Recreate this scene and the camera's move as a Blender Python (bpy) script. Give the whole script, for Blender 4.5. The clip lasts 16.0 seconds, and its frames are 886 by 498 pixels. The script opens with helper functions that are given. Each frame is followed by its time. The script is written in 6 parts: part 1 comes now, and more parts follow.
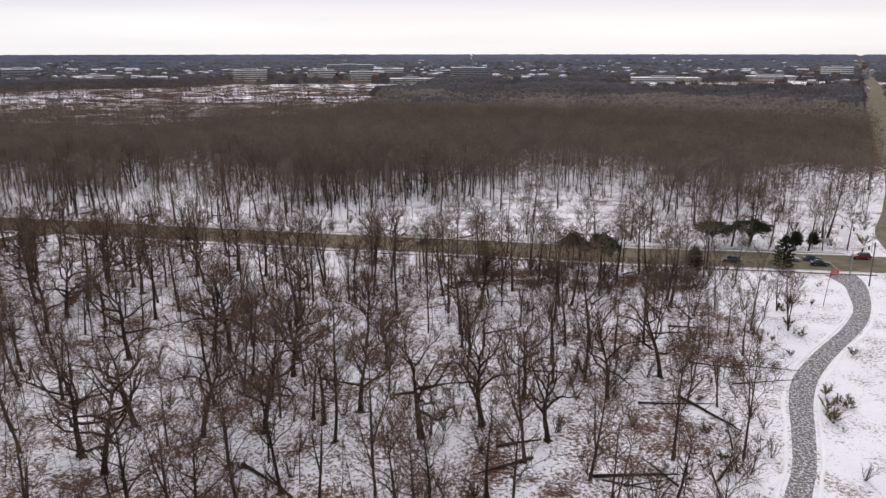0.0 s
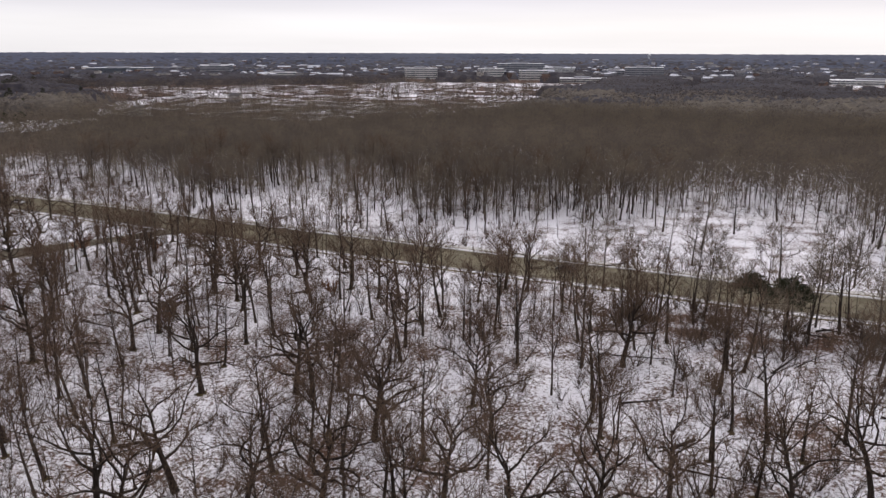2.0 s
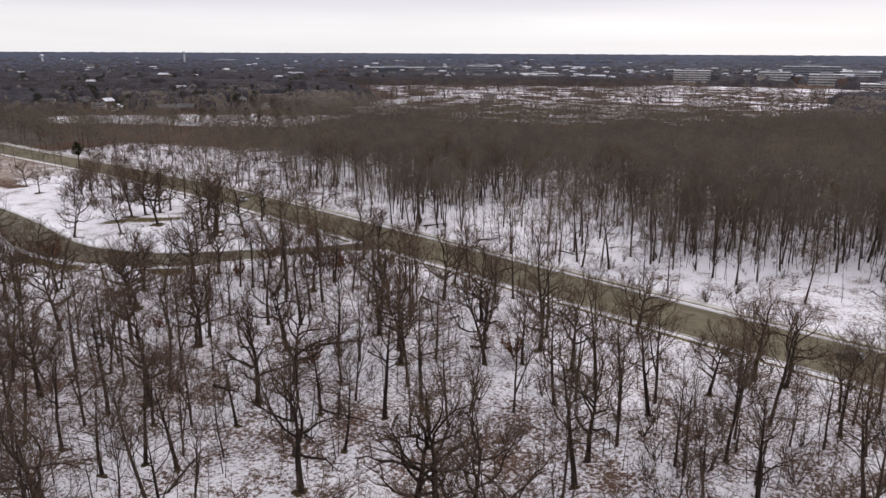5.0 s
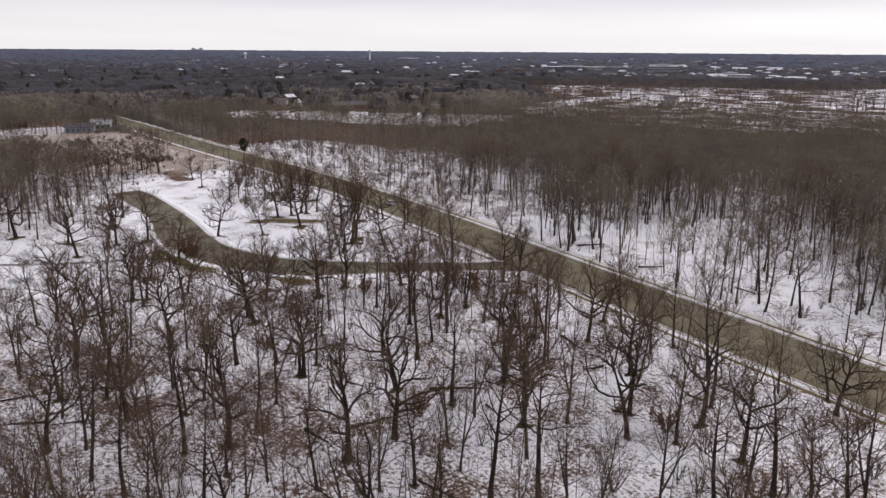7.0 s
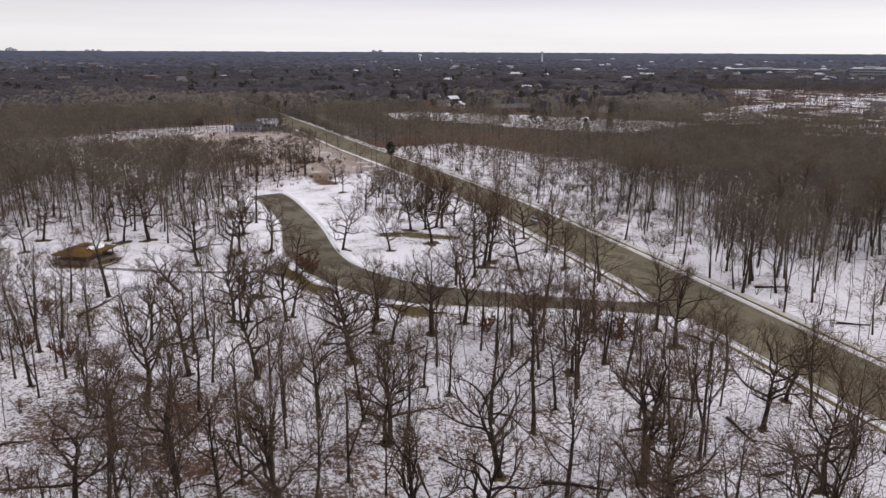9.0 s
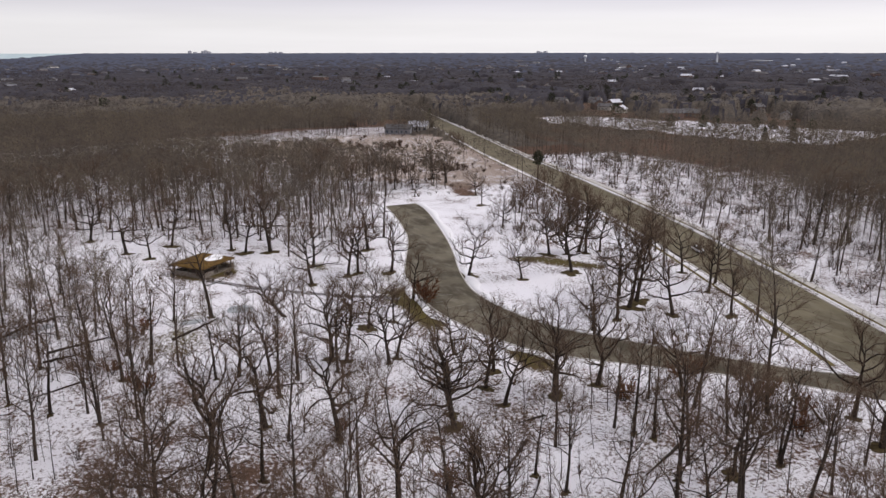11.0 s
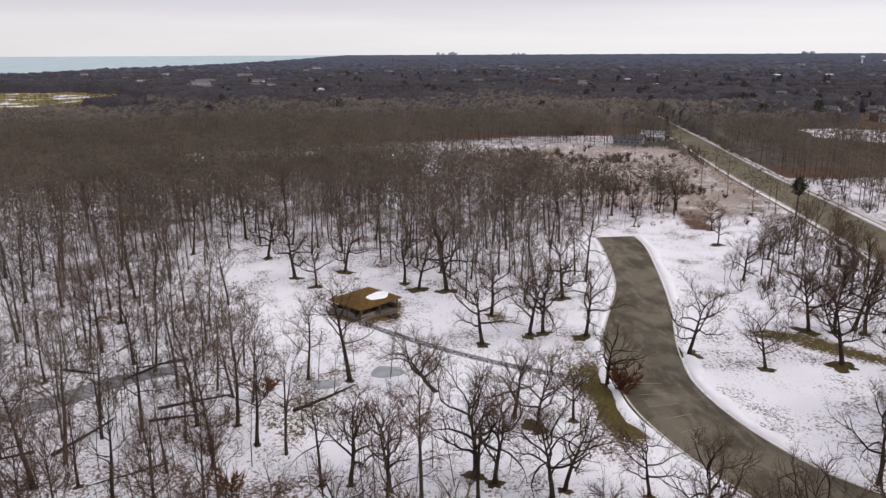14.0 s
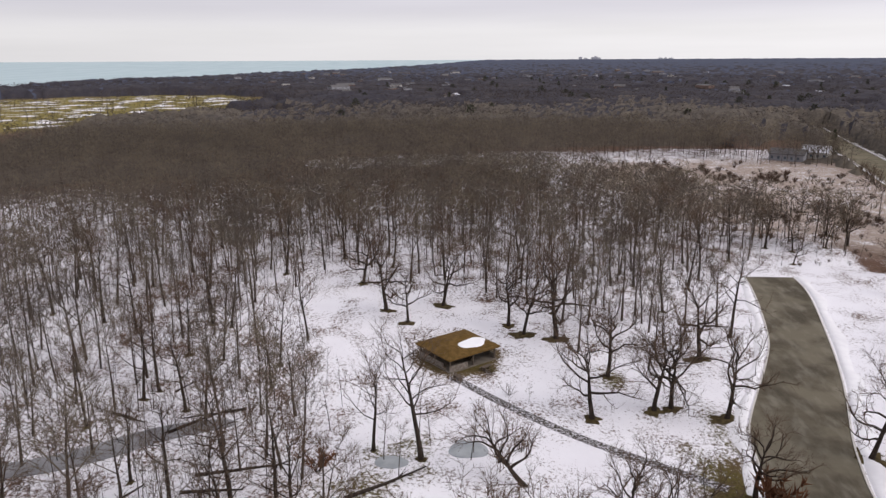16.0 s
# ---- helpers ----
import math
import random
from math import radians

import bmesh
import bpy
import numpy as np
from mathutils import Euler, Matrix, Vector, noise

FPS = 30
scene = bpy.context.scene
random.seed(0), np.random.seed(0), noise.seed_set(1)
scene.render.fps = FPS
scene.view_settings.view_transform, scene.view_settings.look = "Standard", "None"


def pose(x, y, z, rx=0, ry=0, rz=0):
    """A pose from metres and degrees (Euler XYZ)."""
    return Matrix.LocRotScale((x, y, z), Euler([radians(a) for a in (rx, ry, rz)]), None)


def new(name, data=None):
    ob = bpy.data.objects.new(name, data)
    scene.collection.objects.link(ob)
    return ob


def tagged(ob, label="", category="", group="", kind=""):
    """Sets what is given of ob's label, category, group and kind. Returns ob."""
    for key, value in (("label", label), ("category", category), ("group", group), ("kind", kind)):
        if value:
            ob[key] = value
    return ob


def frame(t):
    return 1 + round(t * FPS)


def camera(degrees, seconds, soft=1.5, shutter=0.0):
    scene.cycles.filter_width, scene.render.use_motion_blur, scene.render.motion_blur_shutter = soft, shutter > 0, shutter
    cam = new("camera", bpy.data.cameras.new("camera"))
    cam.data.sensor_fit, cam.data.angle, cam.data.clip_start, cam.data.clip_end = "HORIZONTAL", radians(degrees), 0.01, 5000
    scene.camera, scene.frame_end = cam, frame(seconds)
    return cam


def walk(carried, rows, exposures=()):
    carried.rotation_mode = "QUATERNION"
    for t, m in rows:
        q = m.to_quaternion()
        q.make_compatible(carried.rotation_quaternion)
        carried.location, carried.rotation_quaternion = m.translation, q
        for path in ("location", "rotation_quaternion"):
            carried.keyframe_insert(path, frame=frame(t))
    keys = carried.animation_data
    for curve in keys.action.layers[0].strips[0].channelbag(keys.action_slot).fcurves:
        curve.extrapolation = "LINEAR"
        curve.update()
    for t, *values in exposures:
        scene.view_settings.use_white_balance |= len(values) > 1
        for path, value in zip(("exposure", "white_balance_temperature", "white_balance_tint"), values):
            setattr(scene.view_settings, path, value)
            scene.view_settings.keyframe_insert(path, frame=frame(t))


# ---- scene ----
cam = camera(62.3, 16.0, soft=1.4)
ROWS = [
    (0.0, 0.10, 0.05, 52.36, -4.90, -15.04, 0.03),
    (0.5, 2.28, 6.89, 52.10, -1.56, -15.09, 0.04),
    (1.0, 4.09, 13.73, 51.79, 1.75, -15.09, 0.01),
    (1.5, 5.60, 20.51, 51.38, 4.92, -15.10, -0.08),
    (2.0, 6.63, 27.35, 51.23, 8.23, -15.11, -0.17),
    (2.5, 7.31, 34.24, 51.18, 11.57, -15.10, -0.27),
    (3.0, 7.58, 41.15, 51.06, 14.95, -15.11, -0.36),
    (3.5, 7.56, 47.85, 50.76, 18.17, -15.13, -0.38),
    (4.0, 7.12, 54.41, 50.49, 21.54, -15.09, -0.33),
    (6.5, 1.19, 80.82, 49.97, 38.69, -15.19, -0.32),
    (7.0, -1.44, 86.31, 49.86, 41.99, -15.22, -0.38),
    (7.5, -4.33, 91.73, 49.74, 45.19, -15.25, -0.39),
    (8.0, -7.59, 97.05, 49.63, 48.50, -15.24, -0.35),
    (8.5, -11.26, 102.39, 49.42, 51.76, -15.22, -0.29),
    (9.0, -15.11, 107.60, 49.17, 55.09, -15.16, -0.24),
    (11.5, -37.12, 126.75, 49.30, 70.57, -15.11, 0.08),
    (12.0, -42.38, 129.74, 49.51, 73.64, -15.11, 0.10),
    (12.5, -47.83, 132.54, 49.68, 76.74, -15.12, 0.12),
    (13.0, -53.14, 135.34, 49.61, 79.62, -15.12, 0.17),
    (13.5, -58.92, 137.73, 49.59, 82.68, -15.06, 0.23),
    (14.0, -64.91, 139.92, 49.51, 85.80, -14.98, 0.24),
    (14.5, -70.83, 141.73, 49.45, 88.78, -14.89, 0.27),
    (15.0, -76.56, 143.30, 49.39, 91.47, -14.82, 0.29),
    (15.5, -82.23, 144.45, 49.45, 94.02, -14.70, 0.31),
    (16.0, -88.03, 145.38, 49.55, 96.51, -14.60, 0.30),
]
walk(cam, [(t, pose(x, y, z, 90 + pitch, roll, yaw)) for t, x, y, z, yaw, pitch, roll in ROWS], exposures=[(0.0, 0.0), (16.0, 0.0)])

# ---- world and sun: a bright overcast winter sky ----
SUN_ELEVATION, SUN_ROTATION = radians(44), radians(20)
world = bpy.data.worlds.new("overcast_sky")
scene.world = world
world.use_nodes = True
wn, wl = world.node_tree.nodes, world.node_tree.links
wn.clear()
w_out = wn.new("ShaderNodeOutputWorld")
w_bg = wn.new("ShaderNodeBackground")
w_sky = wn.new("ShaderNodeTexSky")
w_sky.sky_type, w_sky.sun_disc = "NISHITA", False
w_sky.sun_elevation, w_sky.sun_rotation = SUN_ELEVATION, SUN_ROTATION
w_sky.air_density, w_sky.dust_density = 1.0, 2.0
w_dim = wn.new("ShaderNodeVectorMath")
w_dim.operation = "SCALE"
w_dim.inputs["Scale"].default_value = 0.1
wl.new(w_sky.outputs["Color"], w_dim.inputs[0])
w_co = wn.new("ShaderNodeTexCoord")
w_sep = wn.new("ShaderNodeSeparateXYZ")
wl.new(w_co.outputs["Generated"], w_sep.inputs[0])
w_ramp = wn.new("ShaderNodeValToRGB")
w_ramp.color_ramp.elements[0].position, w_ramp.color_ramp.elements[0].color = 0.0, (1.0, 0.975, 0.995, 1)
w_ramp.color_ramp.elements[1].position, w_ramp.color_ramp.elements[1].color = 1.0, (0.80, 0.79, 0.88, 1)
e = w_ramp.color_ramp.elements.new(0.035)
e.color = (0.985, 0.96, 0.985, 1)
e = w_ramp.color_ramp.elements.new(0.062)
e.color = (0.84, 0.81, 0.885, 1)
wl.new(w_sep.outputs["Z"], w_ramp.inputs["Fac"])
w_map = wn.new("ShaderNodeMapping")
w_map.inputs["Scale"].default_value = (1.2, 1.2, 16.0)
wl.new(w_co.outputs["Generated"], w_map.inputs[0])
w_noise = wn.new("ShaderNodeTexNoise")
w_noise.inputs["Scale"].default_value, w_noise.inputs["Detail"].default_value = 1.6, 5.0
wl.new(w_map.outputs[0], w_noise.inputs["Vector"])
w_cl = wn.new("ShaderNodeMapRange")
w_cl.inputs["From Min"].default_value, w_cl.inputs["From Max"].default_value = 0.3, 0.7
w_cl.inputs["To Min"].default_value, w_cl.inputs["To Max"].default_value = 0.93, 1.05
wl.new(w_noise.outputs["Fac"], w_cl.inputs["Value"])
w_side = wn.new("ShaderNodeMapRange")
w_side.inputs["From Min"].default_value, w_side.inputs["From Max"].default_value = -1.0, 1.0
w_side.inputs["To Min"].default_value, w_side.inputs["To Max"].default_value = 0.78, 1.05
wl.new(w_sep.outputs["Y"], w_side.inputs["Value"])
w_both = wn.new("ShaderNodeMath")
w_both.operation = "MULTIPLY"
wl.new(w_cl.outputs["Result"], w_both.inputs[0])
wl.new(w_side.outputs["Result"], w_both.inputs[1])
w_mul = wn.new("ShaderNodeVectorMath")
w_mul.operation = "SCALE"
wl.new(w_ramp.outputs["Color"], w_mul.inputs[0])
wl.new(w_both.outputs[0], w_mul.inputs["Scale"])
w_mix = wn.new("ShaderNodeMix")
w_mix.data_type = "RGBA"
w_mix.inputs["Factor"].default_value = 0.9
wl.new(w_dim.outputs[0], w_mix.inputs["A"])
wl.new(w_mul.outputs[0], w_mix.inputs["B"])
wl.new(w_mix.outputs["Result"], w_bg.inputs["Color"])
wl.new(w_bg.outputs[0], w_out.inputs[0])

sun_data = bpy.data.lights.new("sun", "SUN")
sun_data.energy, sun_data.angle, sun_data.color = 1.45, radians(34), (1.0, 0.945, 0.925)
sun = new("sun", sun_data)
sun.matrix_world = Matrix.Translation((0, 0, 300)) @ Euler((radians(90) - SUN_ELEVATION, 0, radians(180) - SUN_ROTATION)).to_matrix().to_4x4()


# ---- materials ----
class Mat:
    """A small builder for node materials."""

    def __init__(self, name, rough=0.8, metal=0.0):
        self.m = bpy.data.materials.new(name)
        self.m.use_nodes = True
        self.n, self.l = self.m.node_tree.nodes, self.m.node_tree.links
        self.b = self.n["Principled BSDF"]
        self.b.inputs["Roughness"].default_value = rough
        self.b.inputs["Metallic"].default_value = metal
        if rough >= 0.85:
            self.b.inputs["Specular IOR Level"].default_value = 0.08
        self.geo = None

    def position(self):
        if self.geo is None:
            self.geo = self.n.new("ShaderNodeNewGeometry")
        return self.geo.outputs["Position"]

    def noise(self, scale, detail=3.0, vec=None, rough=0.55, stretch=None):
        t = self.n.new("ShaderNodeTexNoise")
        t.inputs["Scale"].default_value, t.inputs["Detail"].default_value, t.inputs["Roughness"].default_value = scale, detail, rough
        v = vec if vec is not None else self.position()
        if stretch:
            mp = self.n.new("ShaderNodeMapping")
            mp.inputs["Scale"].default_value = stretch
            self.l.new(v, mp.inputs[0])
            v = mp.outputs[0]
        self.l.new(v, t.inputs["Vector"])
        return t.outputs["Fac"]

    def attr(self, name):
        a = self.n.new("ShaderNodeAttribute")
        a.attribute_name = name
        return a.outputs["Fac"]

    def random(self):
        return self.n.new("ShaderNodeObjectInfo").outputs["Random"]

    def math(self, op, a, b=0.0):
        t = self.n.new("ShaderNodeMath")
        t.operation = op
        for k, v in enumerate((a, b)):
            if isinstance(v, (int, float)):
                t.inputs[k].default_value = v
            else:
                self.l.new(v, t.inputs[k])
        return t.outputs[0]

    def span(self, v, lo, hi, to0=0.0, to1=1.0, smooth=True):
        t = self.n.new("ShaderNodeMapRange")
        if smooth:
            t.interpolation_type = "SMOOTHSTEP"
        for k, x in (("From Min", lo), ("From Max", hi), ("To Min", to0), ("To Max", to1)):
            t.inputs[k].default_value = x
        self.l.new(v, t.inputs["Value"])
        return t.outputs["Result"]

    def mix(self, f, a, b):
        t = self.n.new("ShaderNodeMix")
        t.data_type = "RGBA"
        for key, v in (("Factor", f), ("A", a), ("B", b)):
            if isinstance(v, (int, float)):
                t.inputs[key].default_value = v
            elif isinstance(v, tuple):
                t.inputs[key].default_value = (*v, 1)
            else:
                self.l.new(v, t.inputs[key])
        return t.outputs["Result"]

    def color(self, c):
        if isinstance(c, tuple):
            self.b.inputs["Base Color"].default_value = (*c, 1)
        else:
            self.l.new(c, self.b.inputs["Base Color"])
        return self

    def bump(self, h, strength=0.3, distance=0.05):
        t = self.n.new("ShaderNodeBump")
        t.inputs["Strength"].default_value, t.inputs["Distance"].default_value = strength, distance
        self.l.new(h, t.inputs["Height"])
        self.l.new(t.outputs[0], self.b.inputs["Normal"])
        return self

    def thin(self, c, share):
        """Lets part of the light through, as round thin twigs are lit from all sides."""
        t, m = self.n.new("ShaderNodeBsdfTranslucent"), self.n.new("ShaderNodeMixShader")
        m.inputs[0].default_value = share
        self.l.new(c, t.inputs["Color"])
        self.l.new(self.b.outputs[0], m.inputs[1])
        self.l.new(t.outputs[0], m.inputs[2])
        self.l.new(m.outputs[0], self.n["Material Output"].inputs["Surface"])
        return self

    def rough(self, v):
        self.l.new(v, self.b.inputs["Roughness"])
        return self


def plain(name, c0, c1, scale=2.0, rough=0.8, metal=0.0, bump=0.15):
    k = Mat(name, rough, metal)
    f = k.noise(scale, 4)
    k.color(k.mix(k.span(f, 0.3, 0.7), c0, c1))
    if bump:
        k.bump(k.noise(scale * 8, 2), bump, 0.02)
    return k.m


def ground_material():
    k = Mat("snowy_ground", 0.85)
    litter, green, tan = k.attr("litter"), k.attr("green"), k.attr("tan")
    fine = k.span(k.noise(1.8, 8, rough=0.82), 0.27, 0.73, smooth=False)
    mid = k.span(k.noise(0.17, 4), 0.27, 0.73, smooth=False)
    v = k.math("ADD", k.math("MULTIPLY", fine, 0.74), k.math("MULTIPLY", mid, 0.26))
    streak = k.span(k.noise(0.028, 5, rough=0.65), 0.3, 0.7, smooth=False)
    v = k.math("ADD", k.math("MULTIPLY", v, k.math("SUBTRACT", 1.0, k.attr("broad"))), k.math("MULTIPLY", streak, k.attr("broad")))
    cover = k.span(k.math("SUBTRACT", v, k.math("SUBTRACT", 1.0, litter)), -0.055, 0.085)
    snow = k.mix(k.span(k.noise(0.09, 3), 0.3, 0.7), (0.885, 0.865, 0.892), (0.83, 0.808, 0.838))
    leaf = k.mix(k.span(k.noise(5.0, 3), 0.3, 0.7), (0.060, 0.034, 0.023), (0.185, 0.112, 0.078))
    leaf = k.mix(tan, leaf, k.mix(k.span(k.noise(0.6, 4), 0.3, 0.7), (0.40, 0.335, 0.285), (0.27, 0.205, 0.17)))
    golf = k.mix(k.span(k.noise(0.05, 4), 0.3, 0.7), (0.165, 0.135, 0.035), (0.235, 0.185, 0.055))
    grass = k.mix(k.span(k.noise(3.0, 4), 0.3, 0.7), (0.062, 0.050, 0.015), (0.135, 0.108, 0.035))
    base = k.mix(cover, snow, k.mix(k.attr("golf"), k.mix(green, leaf, grass), golf))
    k.color(base)
    k.bump(k.math("ADD", k.noise(1.2, 4), k.math("MULTIPLY", k.noise(7.0, 2), 0.4)), 0.5, 0.25)
    return k.m


def asphalt_material(name, dark, light, dusty):
    k = Mat(name, 0.9)
    f = k.span(k.noise(0.11, 5), 0.38, 0.62)
    c = k.mix(f, dark, light)
    c = k.mix(k.span(k.noise(0.5, 5, stretch=(0.35, 1.0, 1.0)), 0.45, 0.75, 0.0, 0.6), c, dusty)
    c = k.mix(k.span(k.noise(24.0, 2), 0.35, 0.75, 0.0, 0.25), c, dusty)
    k.color(c)
    k.bump(k.noise(14.0, 3), 0.25, 0.02)
    return k.m


def bark_material(name, dark, light):
    k = Mat(name, 0.9)
    f = k.noise(1.3, 4, stretch=(3.0, 3.0, 0.6))
    c = k.mix(k.span(f, 0.3, 0.7), dark, light)
    tone = k.span(k.noise(0.06, 2), 0.35, 0.65, 0.0, 0.5)
    k.color(k.mix(tone, c, tuple(0.65 * x for x in light)))
    k.bump(k.noise(6.0, 3, stretch=(3.0, 3.0, 0.7)), 0.6, 0.04)
    return k.m


def twig_material(name, a, b, c):
    k = Mat(name, 0.9)
    f = k.span(k.noise(0.11, 3), 0.38, 0.62)
    g = k.n.new("ShaderNodeNewGeometry").outputs["Random Per Island"]
    c = k.mix(k.span(g, 0.0, 1.0, 0.0, 0.5), k.mix(f, a, b), c)
    k.color(c)
    k.thin(c, 0.45)
    return k.m


M_GROUND = ground_material()
M_ROAD = asphalt_material("salted_asphalt", (0.120, 0.102, 0.065), (0.175, 0.150, 0.098), (0.24, 0.215, 0.165))
M_LOT = asphalt_material("lot_asphalt", (0.066, 0.055, 0.038), (0.155, 0.134, 0.096), (0.235, 0.212, 0.168))
def worn_path(name, soil0, soil1, amount):
    """Paving half hidden by trodden snow."""
    k = Mat(name, 0.85)
    soil = k.mix(k.span(k.noise(3.0, 4), 0.3, 0.7), soil0, soil1)
    k.color(k.mix(k.span(k.noise(2.6, 6, rough=0.8), amount, amount + 0.12), soil, (0.74, 0.72, 0.76)))
    k.bump(k.noise(4.0, 4), 0.4, 0.05)
    return k.m


M_FOOTWAY = worn_path("muddy_footway", (0.02, 0.017, 0.013), (0.08, 0.064, 0.05), 0.475)
M_TRAIL = worn_path("snowy_trail", (0.085, 0.08, 0.078), (0.19, 0.18, 0.175), 0.485)
M_SNOWTRAIL = worn_path("trodden_snow_trail", (0.20, 0.19, 0.185), (0.34, 0.33, 0.33), 0.40)
M_KERB = plain("kerb_concrete", (0.50, 0.47, 0.43), (0.66, 0.63, 0.59), 0.7)
# slab concrete darkened for the shade under the pavilion roof
M_SLAB = plain("shade_dark_slab", (0.12, 0.10, 0.08), (0.20, 0.17, 0.14), 0.8)
M_SNOWBANK = plain("shovelled_snow", (0.87, 0.855, 0.865), (0.80, 0.78, 0.80), 0.5, 0.7)
M_PAINT = plain("worn_line_paint", (0.30, 0.28, 0.24), (0.16, 0.145, 0.12), 1.5)
M_VERGE = plain("dead_verge_grass", (0.115, 0.09, 0.04), (0.20, 0.16, 0.07), 0.9, 0.95, 0, 0.6)
M_BARK = bark_material("oak_bark", (0.021, 0.016, 0.013), (0.062, 0.047, 0.038))
M_BARK2 = bark_material("grey_bark", (0.036, 0.027, 0.022), (0.100, 0.077, 0.062))
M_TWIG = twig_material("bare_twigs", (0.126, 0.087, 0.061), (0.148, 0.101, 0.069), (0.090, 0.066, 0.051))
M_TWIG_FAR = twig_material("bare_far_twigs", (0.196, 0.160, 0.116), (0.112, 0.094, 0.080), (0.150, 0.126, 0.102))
# the next two are cooled towards blue, distance haze put into the colour
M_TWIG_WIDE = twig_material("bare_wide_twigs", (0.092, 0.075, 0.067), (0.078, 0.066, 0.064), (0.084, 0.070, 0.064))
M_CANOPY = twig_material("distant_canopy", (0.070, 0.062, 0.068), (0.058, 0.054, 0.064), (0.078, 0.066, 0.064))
M_LITTER = plain("leaf_litter", (0.044, 0.033, 0.016), (0.100, 0.074, 0.034), 1.6, 0.95, 0, 0.7)
M_RUSSET = twig_material("russet_leaves", (0.17, 0.072, 0.035), (0.13, 0.058, 0.035), (0.20, 0.10, 0.05))
M_BRUSH = twig_material("rusty_brush", (0.105, 0.060, 0.040), (0.085, 0.054, 0.038), (0.075, 0.055, 0.042))
M_NEEDLE = twig_material("conifer_needles", (0.044, 0.050, 0.030), (0.056, 0.060, 0.035), (0.068, 0.067, 0.042))
M_ROOF = plain("brown_shingles", (0.105, 0.062, 0.019), (0.165, 0.100, 0.034), 1.2, 0.85, 0, 0.3)
M_TIMBER = plain("dark_timber", (0.075, 0.055, 0.040), (0.13, 0.10, 0.075), 2.5, 0.8)
M_STONE = plain("fieldstone", (0.16, 0.135, 0.115), (0.29, 0.255, 0.22), 2.2, 0.9, 0, 0.6)
M_SNOW = plain("roof_snow", (0.90, 0.89, 0.90), (0.85, 0.84, 0.86), 0.8, 0.65)
M_GREYSNOW = plain("grey_roof_snow", (0.56, 0.57, 0.62), (0.70, 0.70, 0.74), 0.3, 0.85)
M_STEEL = plain("galvanised_steel", (0.30, 0.30, 0.31), (0.40, 0.40, 0.41), 3.0, 0.5, 0.7, 0)
M_RUBBER = plain("tyre_rubber", (0.02, 0.02, 0.02), (0.035, 0.035, 0.035), 5.0, 0.9)
M_CARGLASS = plain("car_glass", (0.02, 0.024, 0.028), (0.03, 0.034, 0.038), 3.0, 0.12, 0, 0)
M_PALE = plain("pale_concrete", (0.58, 0.57, 0.55), (0.70, 0.69, 0.67), 0.2, 0.85)
M_GREYWALL = plain("grey_cladding", (0.25, 0.25, 0.27), (0.34, 0.34, 0.36), 0.2, 0.8)
M_DARKGLASS = plain("office_glass", (0.085, 0.105, 0.13), (0.13, 0.15, 0.175), 0.1, 0.2, 0, 0)
M_BRICK = plain("brown_brick", (0.165, 0.112, 0.092), (0.225, 0.158, 0.130), 0.6, 0.9)
M_SIDING = plain("house_siding", (0.42, 0.39, 0.35), (0.52, 0.49, 0.45), 0.3, 0.8)
M_SHINGLE = plain("grey_shingle", (0.11, 0.105, 0.105), (0.17, 0.16, 0.16), 0.6, 0.9)
M_WATERTOWER = plain("white_tank_paint", (0.72, 0.73, 0.75), (0.80, 0.81, 0.82), 0.2, 0.5)
M_RED = plain("red_board", (0.50, 0.03, 0.04), (0.58, 0.05, 0.06), 1.0, 0.5)
# skyline walls paled in base colour to stand in for haze
M_HAZE = plain("haze_paled_towers", (0.38, 0.38, 0.42), (0.46, 0.46, 0.50), 0.1, 0.8)
M_SLUSH = plain("pale_slush_ice", (0.27, 0.29, 0.30), (0.38, 0.40, 0.41), 0.5, 0.4, 0, 0.1)
M_ICE = plain("grey_pond_ice", (0.17, 0.165, 0.17), (0.27, 0.265, 0.27), 0.25, 0.4, 0, 0.1)


def water_material():
    k = Mat("lake_water", 0.35)
    k.color(k.mix(k.span(k.noise(0.004, 4, stretch=(1.0, 5.0, 1.0)), 0.35, 0.65), (0.32, 0.46, 0.47), (0.42, 0.55, 0.56)))
    k.bump(k.noise(0.2, 3), 0.2, 0.3)
    return k.m


M_WATER = water_material()


# ---- mesh helpers ----
def mesh_from(name, verts, faces, mats):
    """A mesh from arrays of places and triangles."""
    me = bpy.data.meshes.new(name)
    v, f = np.asarray(verts, np.float32), np.asarray(faces, np.int32)
    me.vertices.add(len(v))
    me.vertices.foreach_set("co", v.ravel())
    k = f.shape[1]
    me.loops.add(f.size)
    me.loops.foreach_set("vertex_index", f.ravel())
    me.polygons.add(len(f))
    me.polygons.foreach_set("loop_start", np.arange(0, f.size, k, dtype=np.int32))
    me.update(calc_edges=True)
    for m in mats:
        me.materials.append(m)
    return me


def part(name, bm, material, parent=None, label=""):
    """One mesh object out of a bmesh, under a thing or a part."""
    me = bpy.data.meshes.new(name)
    bm.to_mesh(me)
    bm.free()
    me.materials.append(material)
    ob = new(name, me)
    if parent is not None:
        ob.parent = parent
    return tagged(ob, label)


